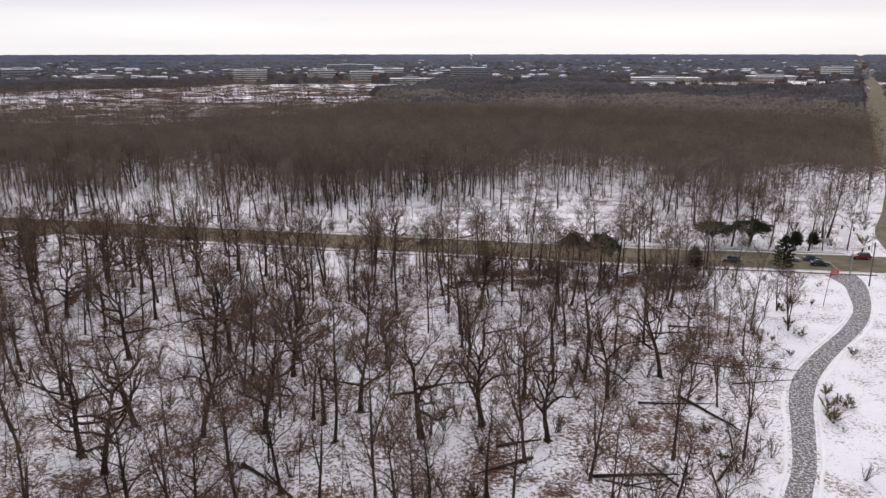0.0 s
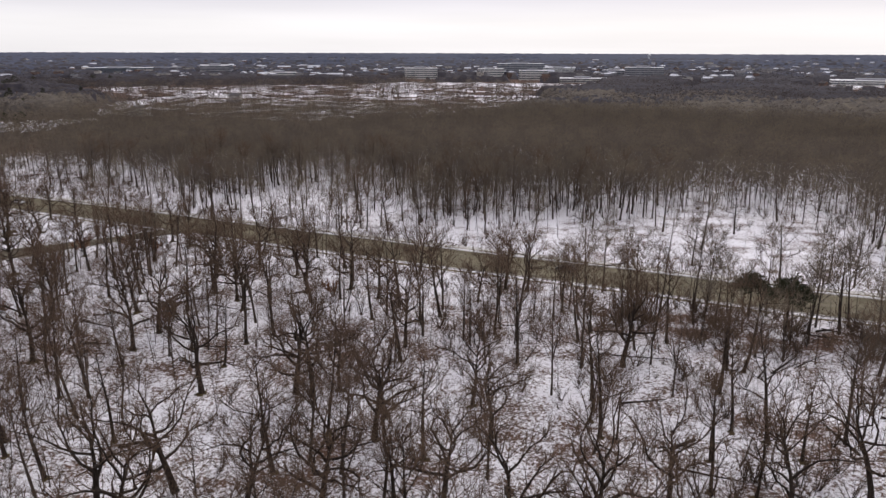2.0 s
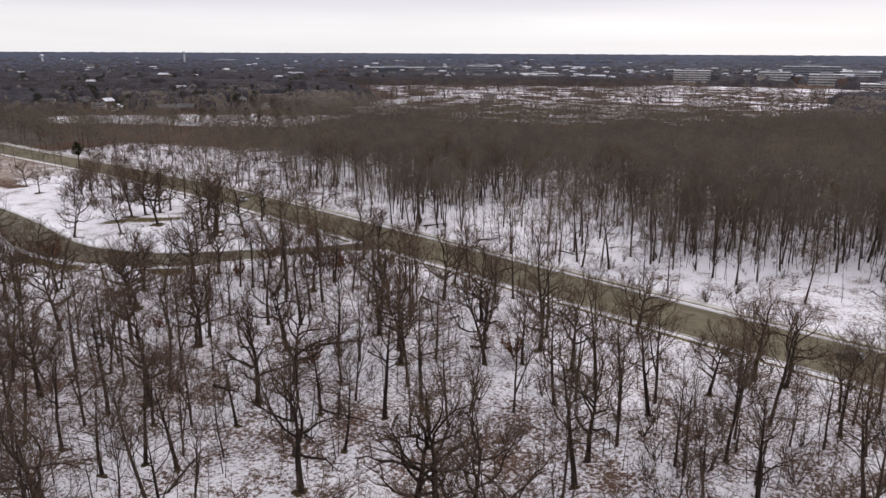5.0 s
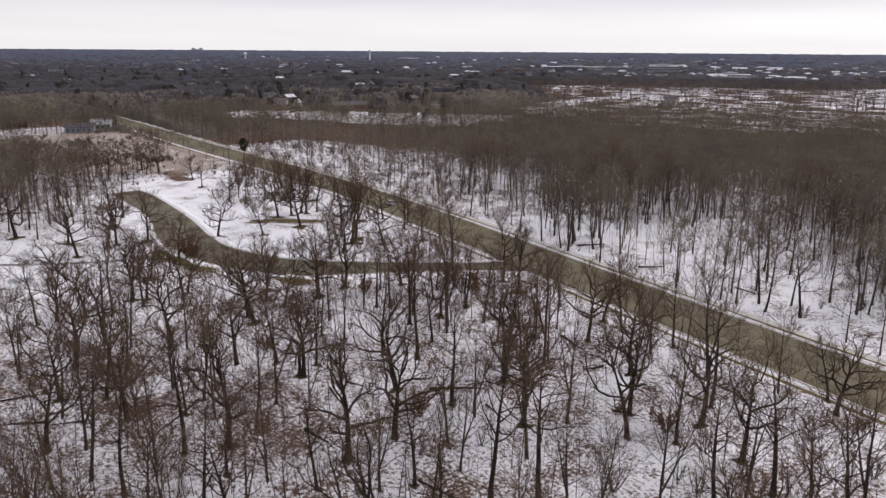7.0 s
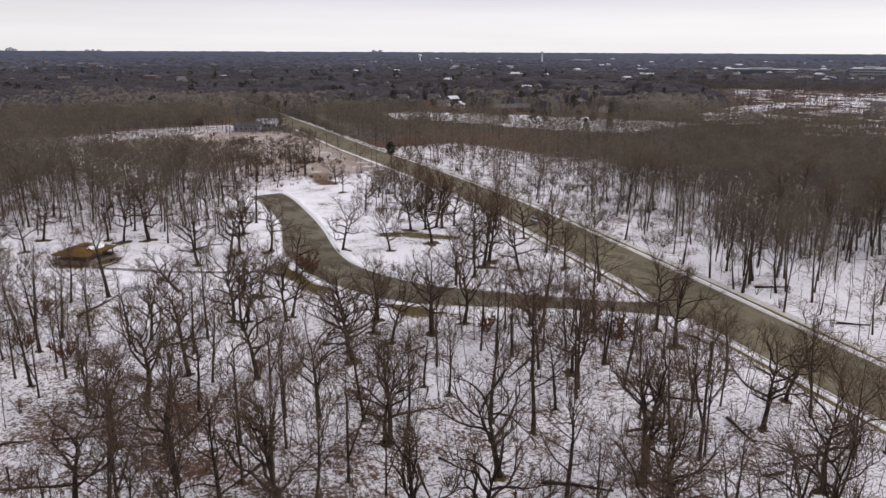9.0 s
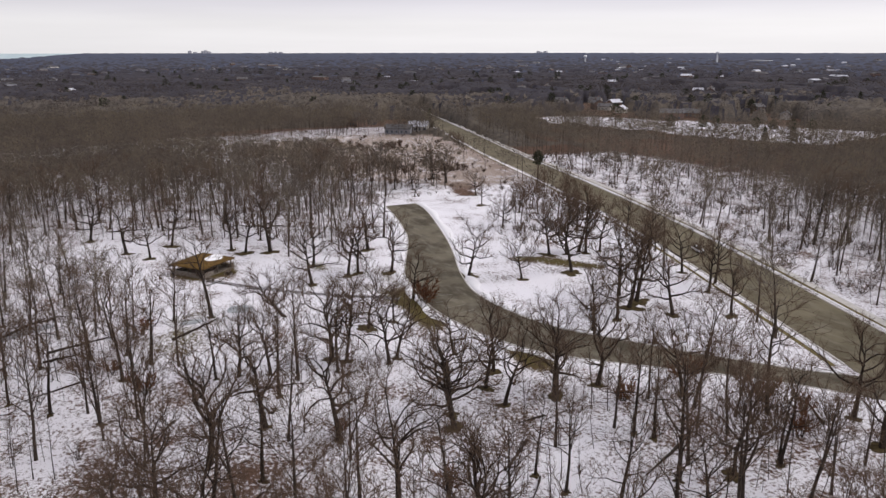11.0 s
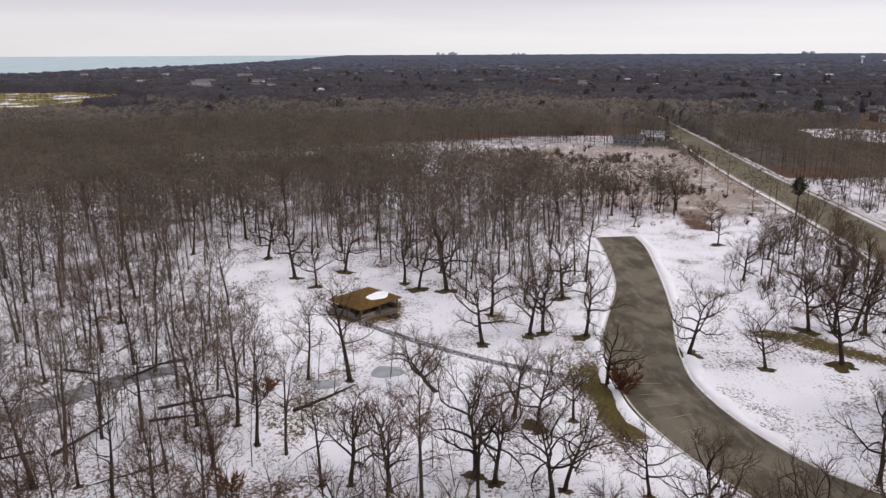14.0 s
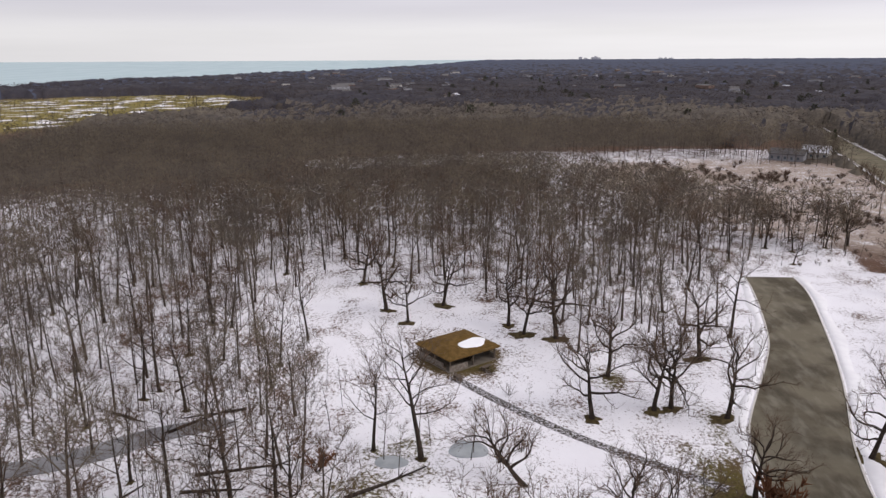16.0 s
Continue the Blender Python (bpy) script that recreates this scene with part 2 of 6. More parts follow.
def box(bm, x0, y0, z0, x1, y1, z1, bevel=0.0):
    r = bmesh.ops.create_cube(bm, size=1.0)
    bmesh.ops.scale(bm, vec=(x1 - x0, y1 - y0, z1 - z0), verts=r["verts"])
    bmesh.ops.translate(bm, vec=((x0 + x1) / 2, (y0 + y1) / 2, (z0 + z1) / 2), verts=r["verts"])
    if bevel:
        es = list({e for v in r["verts"] for e in v.link_edges})
        bmesh.ops.bevel(bm, geom=es, offset=bevel, segments=1, affect="EDGES")
    return bm


def cyl(bm, x, y, z0, z1, r0, r1=None, n=10):
    r = bmesh.ops.create_cone(bm, cap_ends=True, segments=n, radius1=r0, radius2=r0 if r1 is None else r1, depth=z1 - z0)
    bmesh.ops.translate(bm, vec=(x, y, (z0 + z1) / 2), verts=r["verts"])
    return r["verts"]


def thing(name, x, y, z=0.0, rz=0.0, label="", category="", group="", s=1.0):
    ob = new(name)
    ob.matrix_world = pose(x, y, z, 0, 0, rz) @ Matrix.Scale(s, 4)
    ob.empty_display_size = 0.5
    return tagged(ob, label, category, group)


# ---- plan: lines and zones ----
ROAD = [(205.0, 152.0), (150.0, 164.0), (117.0, 171.0), (97.0, 176.0), (63.0, 183.7), (26.2, 194.8), (-14.1, 205.6), (-48.7, 215.9), (-81.1, 225.5), (-121.1, 237.8), (-175.6, 253.7), (-220.3, 264.6), (-290.6, 278.1), (-360.7, 289.6), (-430.7, 304.0), (-560.0, 329.0), (-645.0, 346.0)]
CROSS = [(330, 40), (230, 90), (172, 128), (146, 160), (152, 190), (184, 233), (242, 316), (440, 620), (813, 1175), (1660, 2464), (3200, 4800)]
LOT_IN = [(-258, 196.3), (-249, 195.4), (-233, 192.8), (-217, 189.4), (-205, 185.2), (-196, 181.5), (-183, 176.6), (-173, 175.2), (-164, 174.2), (-155, 174.6), (-143, 177.6), (-133, 182.5), (-126, 189.5), (-119.5, 197.5), (-113, 205.5), (-105.5, 213.5), (-95, 222.5)]
LOT_OUT = [(-258.5, 207), (-250, 206.6), (-239, 204.7), (-221, 200.6), (-208, 197.4), (-195.5, 193.8), (-184, 190), (-177, 188), (-167, 186), (-158, 186.3), (-149, 188.2), (-140, 192), (-132, 198.5), (-124.5, 204.5), (-116.5, 211.5), (-108.5, 219.5), (-102, 229)]
TRAIL_L = [(2, 11), (16, 30), (30, 49), (41, 64), (48, 74.4), (52.8, 81), (58, 90.4), (62.5, 99), (68, 107.3), (77.1, 116.5), (88.9, 127), (98, 137), (104, 148), (106.6, 154), (107, 162)]
TRAIL_R = [(5.5, 10), (19.5, 29), (33.5, 48), (44, 62.5), (51.1, 73.6), (55.8, 80.3), (61.2, 89.6), (65.8, 97.8), (72.2, 106.6), (81.5, 116), (94.5, 128), (103, 138.5), (109.5, 149), (112.5, 155), (114.5, 161)]
TRAIL_B = [(132, 190), (140, 206), (147, 224), (157, 250), (166, 267), (200, 294)]
FOOTWAY = [(-196, 134.5), (-190.5, 139.8), (-186, 144.5), (-180.5, 150.8), (-176, 157), (-172, 163.5), (-168, 170)]
PARK = [(-248, 103), (-225, 100), (-190, 122), (-165, 122), (-148, 130), (-144, 150), (-141, 162), (-132, 174), (-105, 215), (-250, 262), (-285, 245), (-268, 208), (-258, 191), (-235, 188), (-200, 178), (-205, 158), (-225, 140)]
FIELD = [(-318, 214), (-345, 196), (-378, 184), (-425, 172), (-448, 176), (-456, 190), (-462, 215), (-462, 245), (-446, 284), (-390, 279), (-330, 264), (-290, 254), (-296, 236)]
SPROUT = [(-345, 299), (-338, 345), (-290, 350), (-240, 335), (-195, 312), (-150, 290), (-128, 254), (-175, 264), (-220, 275), (-290, 289)]
SPARSE = [(-338, 198), (-352, 176), (-392, 158), (-440, 136), (-472, 146), (-462, 192), (-448, 176), (-425, 172), (-378, 184)]
BELT = [(-440, 60), (-462, 110), (-470, 150), (-478, 190), (-486, 225), (-492, 258)]
WEED_BANDS = ((-412, 186, 17, 7), (-396, 206, 14, 6), (-408, 226, 16, 6), (-404, 248, 16, 5), (-430, 205, 12, 8), (-345, 226, 20, 6), (-330, 246, 16, 6))
NORTH = [(-36, 232), (-10, 230), (9, 250), (24, 243), (49, 272), (90, 276), (122, 240), (155, 258), (160, 225), (140, 200), (80, 198), (20, 206)]
NORTHWEST = [(-98, 284), (-80, 306), (-55, 290), (-48, 250), (-75, 244), (-90, 255)]
EAST = [(92, 164), (80, 158), (80, 148), (77, 132), (74, 120), (66, 107), (58, 96), (55, 85), (46, 70), (30, 30), (120, 20), (220, 100), (200, 140), (120, 158)]
FARSNOW = [(-690, 1010), (-560, 880), (-430, 740), (-390, 610), (-300, 545), (-200, 545), (-100, 585), (-20, 690), (-10, 850), (-20, 1150), (-130, 1210), (-253, 1240), (-492, 1117)]
STRIP = [(-530, 412), (-490, 402), (-440, 424), (-384, 436), (-330, 470), (-345, 545), (-430, 512), (-530, 440)]
GOLF = [(-560, -240), (-669, -200), (-767, -205), (-853, -134), (-1000, -190), (-1110, -274), (-1090, -423), (-950, -540), (-700, -500)]
HOUSES = ((-488, 519, 16), (-583.6, 497.4, 15), (-543.8, 494.2, 14), (-620, 483, 14), (-757, 468, 14), (-830, 455, 16), (-620, 676, 14), (-614, 723, 15), (-605, 800, 15), (-1050, 500, 15), (-781, 530, 14), (-902, 738, 15), (-293, 702, 14), (-768, 953, 15), (-814, 880, 15), (-797, 1095, 16), (-491, 587, 14), (-708, 735, 14), (-537, 730, 14), (-446, 571, 14), (-680, 590, 14), (-325, 590, 12), (-1175, 300, 15), (-1363, 375, 16))
HOUSES_B = ((455, 1027, 15), (488, 992, 15), (367, 1035, 15), (527, 945, 15), (662, 1093, 15), (420, 1180, 15), (216, 1136, 22), (-318, 766, 14), (240, 1150, 18), (190, 1120, 16), (560, 1080, 15), (-1130, 640, 15), (-980, 860, 15), (-1240, 520, 15), (-880, 620, 14), (-1000, 700, 15), (-700, 860, 14), (-478, 492, 30), (-549, 300, 30), (-650, 540, 14), (-720, 640, 14), (-560, 600, 13), (-840, 560, 14), (-950, 610, 15), (-860, 800, 15), (-1090, 760, 15), (-520, 660, 14))
suburb_rng = random.Random(77)
SUBURB = tuple((suburb_rng.uniform(-1500, -520), suburb_rng.uniform(470, 1250), 13) for _ in range(30)) + tuple((suburb_rng.uniform(150, 900), suburb_rng.uniform(950, 1250), 13) for _ in range(12)) + tuple((suburb_rng.uniform(-1700, -900), suburb_rng.uniform(0, 420), 13) for _ in range(10))
OFFICE_SITES = ((-240, 1440, 60), (-28, 1440, 60), (176, 1470, 60), (-110, 1480, 60), (955, 1500, 60), (-890, 1500, 60), (-700, 1540, 60), (-490, 1360, 60), (60, 1330, 60), (520, 1330, 60), (760, 1400, 60))
SNOWFAR = [(-260, 1180), (60, 1180), (80, 1290), (-260, 1290)]
SNOWFAR_B = [(420, 1180), (900, 1150), (900, 1330), (420, 1330)]
SHORE = [(-300, -900), (-900, -800), (-1260, -715), (-1660, -735), (-2216, -640), (-3120, -390), (-4000, -220), (-4990, -110)]


def inside(poly, x, y):
    x, y = np.asarray(x, float), np.asarray(y, float)
    r = np.zeros(x.shape, bool)
    for (x0, y0), (x1, y1) in zip(poly, poly[1:] + poly[:1]):
        c = (y0 > y) != (y1 > y)
        r ^= c & (x < (x1 - x0) * (y - y0) / (y1 - y0 + 1e-12) + x0)
    return r


def away(line, x, y):
    """Metres from a line of points."""
    x, y = np.asarray(x, float), np.asarray(y, float)
    d = np.full(x.shape, 1e9)
    for (x0, y0), (x1, y1) in zip(line, line[1:]):
        s = np.clip(((x - x0) * (x1 - x0) + (y - y0) * (y1 - y0)) / ((x1 - x0) ** 2 + (y1 - y0) ** 2), 0, 1)
        d = np.minimum(d, np.hypot(x - x0 - s * (x1 - x0), y - y0 - s * (y1 - y0)))
    return d


def in_soft(poly, x, y, soft):
    """1 inside, falling to 0 over soft metres outside."""
    d = away(poly + poly[:1], x, y)
    return np.where(inside(poly, x, y), 1.0, np.clip(1 - d / soft, 0, 1))


def ramp(v, lo, hi):
    s = np.clip((v - lo) / (hi - lo), 0, 1)
    return s * s * (3 - 2 * s)


def wave(x, y, size, seed):
    """Smooth noise from -1 to 1 out of a few sines."""
    rng = np.random.default_rng(seed)
    v = 0
    for _ in range(7):
        a, p, k = rng.uniform(0, 6.28), rng.uniform(0, 6.28), rng.uniform(0.5, 1.6) * 6.28 / size
        v = v + np.sin(k * (np.cos(a) * x + np.sin(a) * y) + p)
    return v / 3.5


def far_fields(x, y):
    """Thin snowy openings on the plain near the horizon, 0 to 1."""
    a, r = np.degrees(np.arctan2(-(x + 10), y - 60)), np.hypot(x + 10, y - 60)
    m = np.zeros(np.shape(x))
    for a0, a1, r0, r1 in ((15, 24, 2300, 3100), (12, 30, 3250, 4400), (-28, -6, 2300, 3000), (-34, -14, 3200, 4300), (-18, 2, 1750, 2150), (-36, -24, 1600, 2050), (0, 8, 3300, 4400), (46, 52, 2100, 2500), (30, 40, 1800, 2050)):
        m = np.maximum(m, ramp(a, a0, a0 + 2) * (1 - ramp(a, a1 - 2, a1)) * (r > r0) * (r < r1))
    return m * (wave(x, y, 170, 88) > -0.05)


LOT_POLY = LOT_IN + LOT_OUT[::-1]
TRAIL_POLY = TRAIL_L + TRAIL_R[::-1]
LAKE = SHORE + [(-4990, -4990), (-300, -4990)]


def paved(x, y):
    """Metres to the nearest paving, 0 on it."""
    d = np.minimum(np.maximum(away(ROAD, x, y) - 8.3, 0), np.maximum(away(CROSS, x, y) - 10.5, 0))
    for poly in (LOT_POLY, TRAIL_POLY):
        d = np.minimum(d, np.where(inside(poly, x, y), 0, away(poly + poly[:1], x, y)))
    d = np.minimum(d, np.maximum(away(FOOTWAY, x, y) - 1.0, 0))
    return np.minimum(d, np.maximum(away(TRAIL_B, x, y) - 2.0, 0))


def height(x, y):
    """The ground: level by the roads, softly uneven in the woods, rising to far hills."""
    x, y = np.asarray(x, float), np.asarray(y, float)
    r = np.hypot(x + 40, y - 80)
    near = 0.45 * wave(x, y, 34, 3) * ramp(paved(x, y), 4, 22) * (1 - ramp(r, 400, 700))
    return near + 28 * ramp(r, 2200, 4950)


# ---- ground: one sheet to the horizon ----
def axis_steps(lo, hi, a, b, step):
    mid = np.arange(a, b + 0.01, step)
    down, up, s = [a], [b], step
    while down[-1] > lo:
        s *= 1.085
        down.append(down[-1] - s)
    s = step
    while up[-1] < hi:
        s *= 1.12
        up.append(up[-1] + s)
    return np.concatenate([np.clip(down[:0:-1], lo, hi), mid, np.clip(up[1:], lo, hi)])


def sheet(name, xs, ys, mat):
    gx, gy = np.meshgrid(xs, ys, indexing="ij")
    n, m = len(xs), len(ys)
    i = (np.arange(n - 1)[:, None] * m + np.arange(m - 1)).ravel()
    quads = np.stack([i, i + m, i + m + 1, i + 1], -1)
    x, y = gx.ravel(), gy.ravel()
    me = mesh_from(name, np.stack([x, y, height(x, y)], -1), quads, [mat])
    me.polygons.foreach_set("use_smooth", np.ones(len(me.polygons), bool))
    return new(name, me), x, y


ground, gx, gy = sheet("ground", axis_steps(-4990, 4990, -320, 170, 2.4), axis_steps(-4990, 4990, 40, 320, 2.4), M_GROUND)
tagged(ground, "snow-dusted ground with brown leaf litter showing through", "ground", kind="structure")
g_r = np.hypot(gx + 40, gy - 100)
litter = 0.463 + 0.024 * ramp(-12 - gx, 0, 15) * ramp(gx + 130, 0, 30) * ramp(165 - gy, 0, 25) + 0.05 * wave(gx, gy, 48, 9) - 0.05 * ramp(gy - 206 + 0.28 * gx, 0, 10) + 0.05 * wave(gx, gy, 17, 10) + 0.018 * ramp(gx, -70, 10) * ramp(195 - 0.28 * gx - gy, 0, 25)
litter = litter + (0.99 - litter) * ramp(g_r, 290, 430)
FAR_OPEN = (FARSNOW, GOLF, SNOWFAR, SNOWFAR_B, STRIP)
for poly, value, soft in ((PARK, 0.385, 10), (SPROUT, 0.47, 10), (SPARSE, 0.40, 15), (FIELD, 0.63, 22), (NORTH, 0.455, 12), (NORTHWEST, 0.40, 10), (EAST, 0.40, 8), (FARSNOW, 0.535, 30), (STRIP, 0.14, 15), (GOLF, 0.64, 25), (SNOWFAR, 0.40, 30), (SNOWFAR_B, 0.45, 40)):
    jag = 40 if poly in (FARSNOW, GOLF, SNOWFAR, SNOWFAR_B) else 0
    w = in_soft(poly, gx + jag * wave(gx, gy, 140, 35), gy + jag * wave(gx, gy, 140, 36), soft)
    litter = litter * (1 - w) + (value + (0.09 if poly is PARK else 0.05) * wave(gx, gy, 15, 31) + (0 if poly is GOLF else 0.16 * wave(gx, gy, 110, 33) if poly in FAR_OPEN else 0)) * w
belt_w = 0.9 * ramp(34 - away(BELT, gx, gy), 0, 14)
litter = litter * (1 - belt_w) + 0.46 * belt_w
for cx, cy, rx, ry in WEED_BANDS:
    litter = litter + 0.2 * ramp(1.5 - np.hypot((gx - cx) / rx, (gy - cy) / ry), 0, 1.0)
litter = litter * (1 - far_fields(gx, gy)) + 0.2 * far_fields(gx, gy)
golf = in_soft(GOLF, gx, gy, 25)
broad = np.max([in_soft(poly, gx, gy, 25) for poly in FAR_OPEN], axis=0)
green = golf * 0
rust = np.max([ramp(1.5 - np.hypot((gx - cx) / rx, (gy - cy) / ry), 0, 1.0) for cx, cy, rx, ry in ((-284, 234, 9, 5), (-296, 246, 10, 5), (-310, 258, 10, 5), (-272, 231, 8, 4), (-322, 268, 8, 4))], axis=0)
litter = np.maximum(litter, litter * (1 - rust) + 0.72 * rust)
tan = np.maximum(in_soft(FIELD, gx, gy, 22), 0.4 * in_soft(EAST, gx, gy, 8))
# streaks of bare ground and thicket shade, laid in as extra litter
for cx, cy, rx, ry in ((24, 170, 8, 2.6), (38, 171, 9, 2.2), (34, 163, 10, 2.4), (50, 168, 7, 2.4), (52, 159, 9, 2.2), (64, 164, 8, 2.6), (45, 176, 8, 1.8), (20, 160, 7, 2.0), (66, 155, 7, 2.2)):
    litter = litter + 0.15 * ramp(1.5 - np.hypot((gx - cx) / rx, (gy - cy) / ry), 0, 1.0)
# worn grass beside the lot and the road
# at the pavilion: brown debris, and the shade under its roof as ground colour
for cx, cy, rx, ry, amount in ((-164, 172, 9, 3.5, 0.8), (-156, 171, 7, 3, 0.78), (-182, 174, 7, 4, 0.5), (-132, 180.5, 6, 3, 0.78), (-174, 191.5, 5, 2.5, 0.5), (-184, 207.5, 3, 2.2, 0.75), (-181.5, 210.5, 3, 2.2, 0.75), (-178.5, 213.8, 3, 2.2, 0.75), (-175.5, 217.2, 3, 2.2, 0.7), (-172.5, 220.5, 3, 2.2, 0.7), (-204, 134.4, 6.5, 6.5, 0.85), (-198, 159, 4, 3, 0.55), (-172, 168, 6, 3, 0.5), (-171, 130, 7, 6, 0.47), (-160, 126, 5, 5, 0.5)):
    w = ramp(1.6 - np.hypot((gx - cx) / rx, (gy - cy) / ry), 0, 1.0)
    litter = np.maximum(litter, litter * (1 - w) + amount * w)
    green = np.maximum(green, w)
for key, values in (("litter", litter), ("green", green), ("golf", golf), ("tan", tan), ("broad", broad)):
    a = ground.data.attributes.new(key, "FLOAT", "POINT")
    a.data.foreach_set("value", np.asarray(values, np.float32))


# ---- roads, lot, kerbs ----
def offset(line, d):
    out = []
    for i, (x, y) in enumerate(line):
        a, b = line[max(i - 1, 0)], line[min(i + 1, len(line) - 1)]
        tx, ty = b[0] - a[0], b[1] - a[1]
        k = math.hypot(tx, ty)
        out.append((x - ty / k * d, y + tx / k * d))
    return out


def fine(line, n=6):
    """The line, rounded through its points."""
    out = []
    for i in range(len(line) - 1):
        p0, p1, p2, p3 = (np.array(line[min(max(i + k, 0), len(line) - 1)], float) for k in (-1, 0, 1, 2))
        for s in np.arange(n) / n:
            out.append(tuple(0.5 * (2 * p1 + (p2 - p0) * s + (2 * p0 - 5 * p1 + 4 * p2 - p3) * s * s + (3 * p1 - p0 - 3 * p2 + p3) * s**3)))
    return out + [tuple(line[-1])]


def ribbon(bm, left, right, z, thick=0.3):
    """A paved strip with sides between two lines of points."""
    rows = []
    for (ax, ay), (bx, by) in zip(left, right):
        h = float(height((ax + bx) / 2, (ay + by) / 2)) if math.hypot(ax, ay) > 1500 else 0.0
        rows.append([bm.verts.new(p) for p in ((ax, ay, h + z - thick), (ax, ay, h + z), (bx, by, h + z), (bx, by, h + z - thick))])
    for r, s in zip(rows, rows[1:]):
        for k in range(3):
            bm.faces.new((r[k], r[k + 1], s[k + 1], s[k]))
    bm.faces.new(rows[0])
    bm.faces.new(rows[-1][::-1])
    bmesh.ops.recalc_face_normals(bm, faces=bm.faces)
    return bm


def strip(name, line, a, b, z, mat, label, category, thick=0.3):
    ob = part(name, ribbon(bmesh.new(), offset(line, a), offset(line, b), z, thick), mat)
    return tagged(ob, label, category, kind="structure")


road_line, cross_line = fine(ROAD), fine(CROSS)
strip("road_main", road_line, 7.7, -7.7, 0.06, M_ROAD, "salt-dusted asphalt road through bare woods", "road")
strip("road_cross", cross_line, 10, -10, 0.075, M_ROAD, "long straight asphalt road running to the horizon", "road")
lot_in, lot_out = fine(LOT_IN), fine(LOT_OUT)
tagged(part("road_lot", ribbon(bmesh.new(), lot_out, lot_in, 0.05), M_LOT), "dark asphalt park drive widening into a parking lot", "parking lot", kind="structure")
tagged(part("pavement_trail", ribbon(bmesh.new(), fine(TRAIL_L), fine(TRAIL_R), 0.05), M_TRAIL), "grey asphalt trail dusted with snow", "path", kind="structure")
strip("pavement_trail_north", fine(TRAIL_B), 1.6, -1.6, 0.045, M_SNOWTRAIL, "snow-dusted trail curving off into the woods", "path")


def kerb(line, side, name, label, wide=0.35):
    ob = part(name, ribbon(bmesh.new(), offset(line, 0), offset(line, side * wide), 0.16, 0.4), M_KERB)
    return tagged(ob, label, "kerb", kind="structure")


def split(line, gaps):
    """Pieces of a line that stay clear of the gaps (x, y, radius)."""
    out, cur = [], []
    for p in line:
        if any(math.hypot(p[0] - x, p[1] - y) < r for x, y, r in gaps):
            if len(cur) > 2:
                out.append(cur)
            cur = []
        else:
            cur.append(p)
    return out + ([cur] if len(cur) > 2 else [])


MOUTHS = [(-99.5, 225.5, 9.0), (150, 166, 27), (109.5, 158, 5)]
def bank(line, side, wide, high, name, label, seed):
    """A low uneven ridge of shovelled snow along a line."""
    rng = random.Random(seed)
    bm, rows = bmesh.new(), []
    inner = offset(line, side * 0.4)
    widths = [wide * (0.55 + 0.45 * math.sin(i * 0.37 + seed) ** 2 + 0.25 * rng.random()) for i in range(len(line))]
    for i, p in enumerate(inner):
        a, b = inner[max(i - 1, 0)], inner[min(i + 1, len(inner) - 1)]
        k = math.hypot(b[0] - a[0], b[1] - a[1]) + 1e-9
        nx, ny = -(b[1] - a[1]) / k * side, (b[0] - a[0]) / k * side
        h = high * (0.6 + 0.5 * rng.random())
        rows.append([bm.verts.new((p[0] + nx * w * widths[i], p[1] + ny * w * widths[i], z)) for w, z in ((0, -0.15), (0.12, 0.10 + h * 0.6), (0.45, 0.10 + h), (0.8, 0.05 + h * 0.5), (1.0, -0.15))])
    for r, s in zip(rows, rows[1:]):
        for k in range(4):
            f = bm.faces.new((r[k], r[k + 1], s[k + 1], s[k]))
            f.smooth = True
    bmesh.ops.recalc_face_normals(bm, faces=bm.faces)
    return tagged(part(name, bm, M_SNOWBANK), label, "snow bank", kind="structure")


for line, side in ((offset(road_line, 7.7), 1), (offset(road_line, -7.7), -1)):
    for piece in split(line, MOUTHS):
        kerb(piece, side, "kerb_road", "pale concrete kerb along the road")
for line, side, wide in ((lot_in, -1, 2.3), (lot_out, 1, 2.8)):
    for piece in split(line, [(-98, 228, 8)]):
        kerb(piece, side, "kerb_lot", "pale concrete kerb round the parking lot", 0.25)
        bank(piece, side, wide, 0.18, "snow_bank_lot", "shovelled snow ridge along the lot kerb", 4)
for line, side in ((fine(TRAIL_L), 1), (fine(TRAIL_R), -1)):
    bank(line[:-8], side, 0.9, 0.08, "snow_bank_trail", "low snow edge along the trail", 5)
for piece in split(offset(road_line, 8.1), MOUTHS):
    bank(piece, 1, 1.3, 0.12, "snow_bank_road", "strip of snow along the road kerb", 6)
for piece in split(offset(road_line, 8.1), MOUTHS):
    tagged(part("verge_strip", ribbon(bmesh.new(), offset(piece, 2.3), offset(piece, 1.4), 0.04), M_VERGE), "strip of dead brown verge grass", "verge", kind="structure")
for piece in split(offset(road_line, -8.1), MOUTHS):
    tagged(part("verge_strip", ribbon(bmesh.new(), offset(piece, -1.3), offset(piece, -2.15), 0.04), M_VERGE), "strip of dead brown verge grass", "verge", kind="structure")
    bank(piece, -1, 1.2, 0.12, "snow_bank_road", "strip of snow along the road kerb", 8)
    side_line = offset(piece, -3.2)
    tagged(part("pavement_side", ribbon(bmesh.new(), offset(side_line, 1.0), offset(side_line, -1.0), 0.05), M_KERB), "narrow pale sidewalk beside the road", "sidewalk", kind="structure")


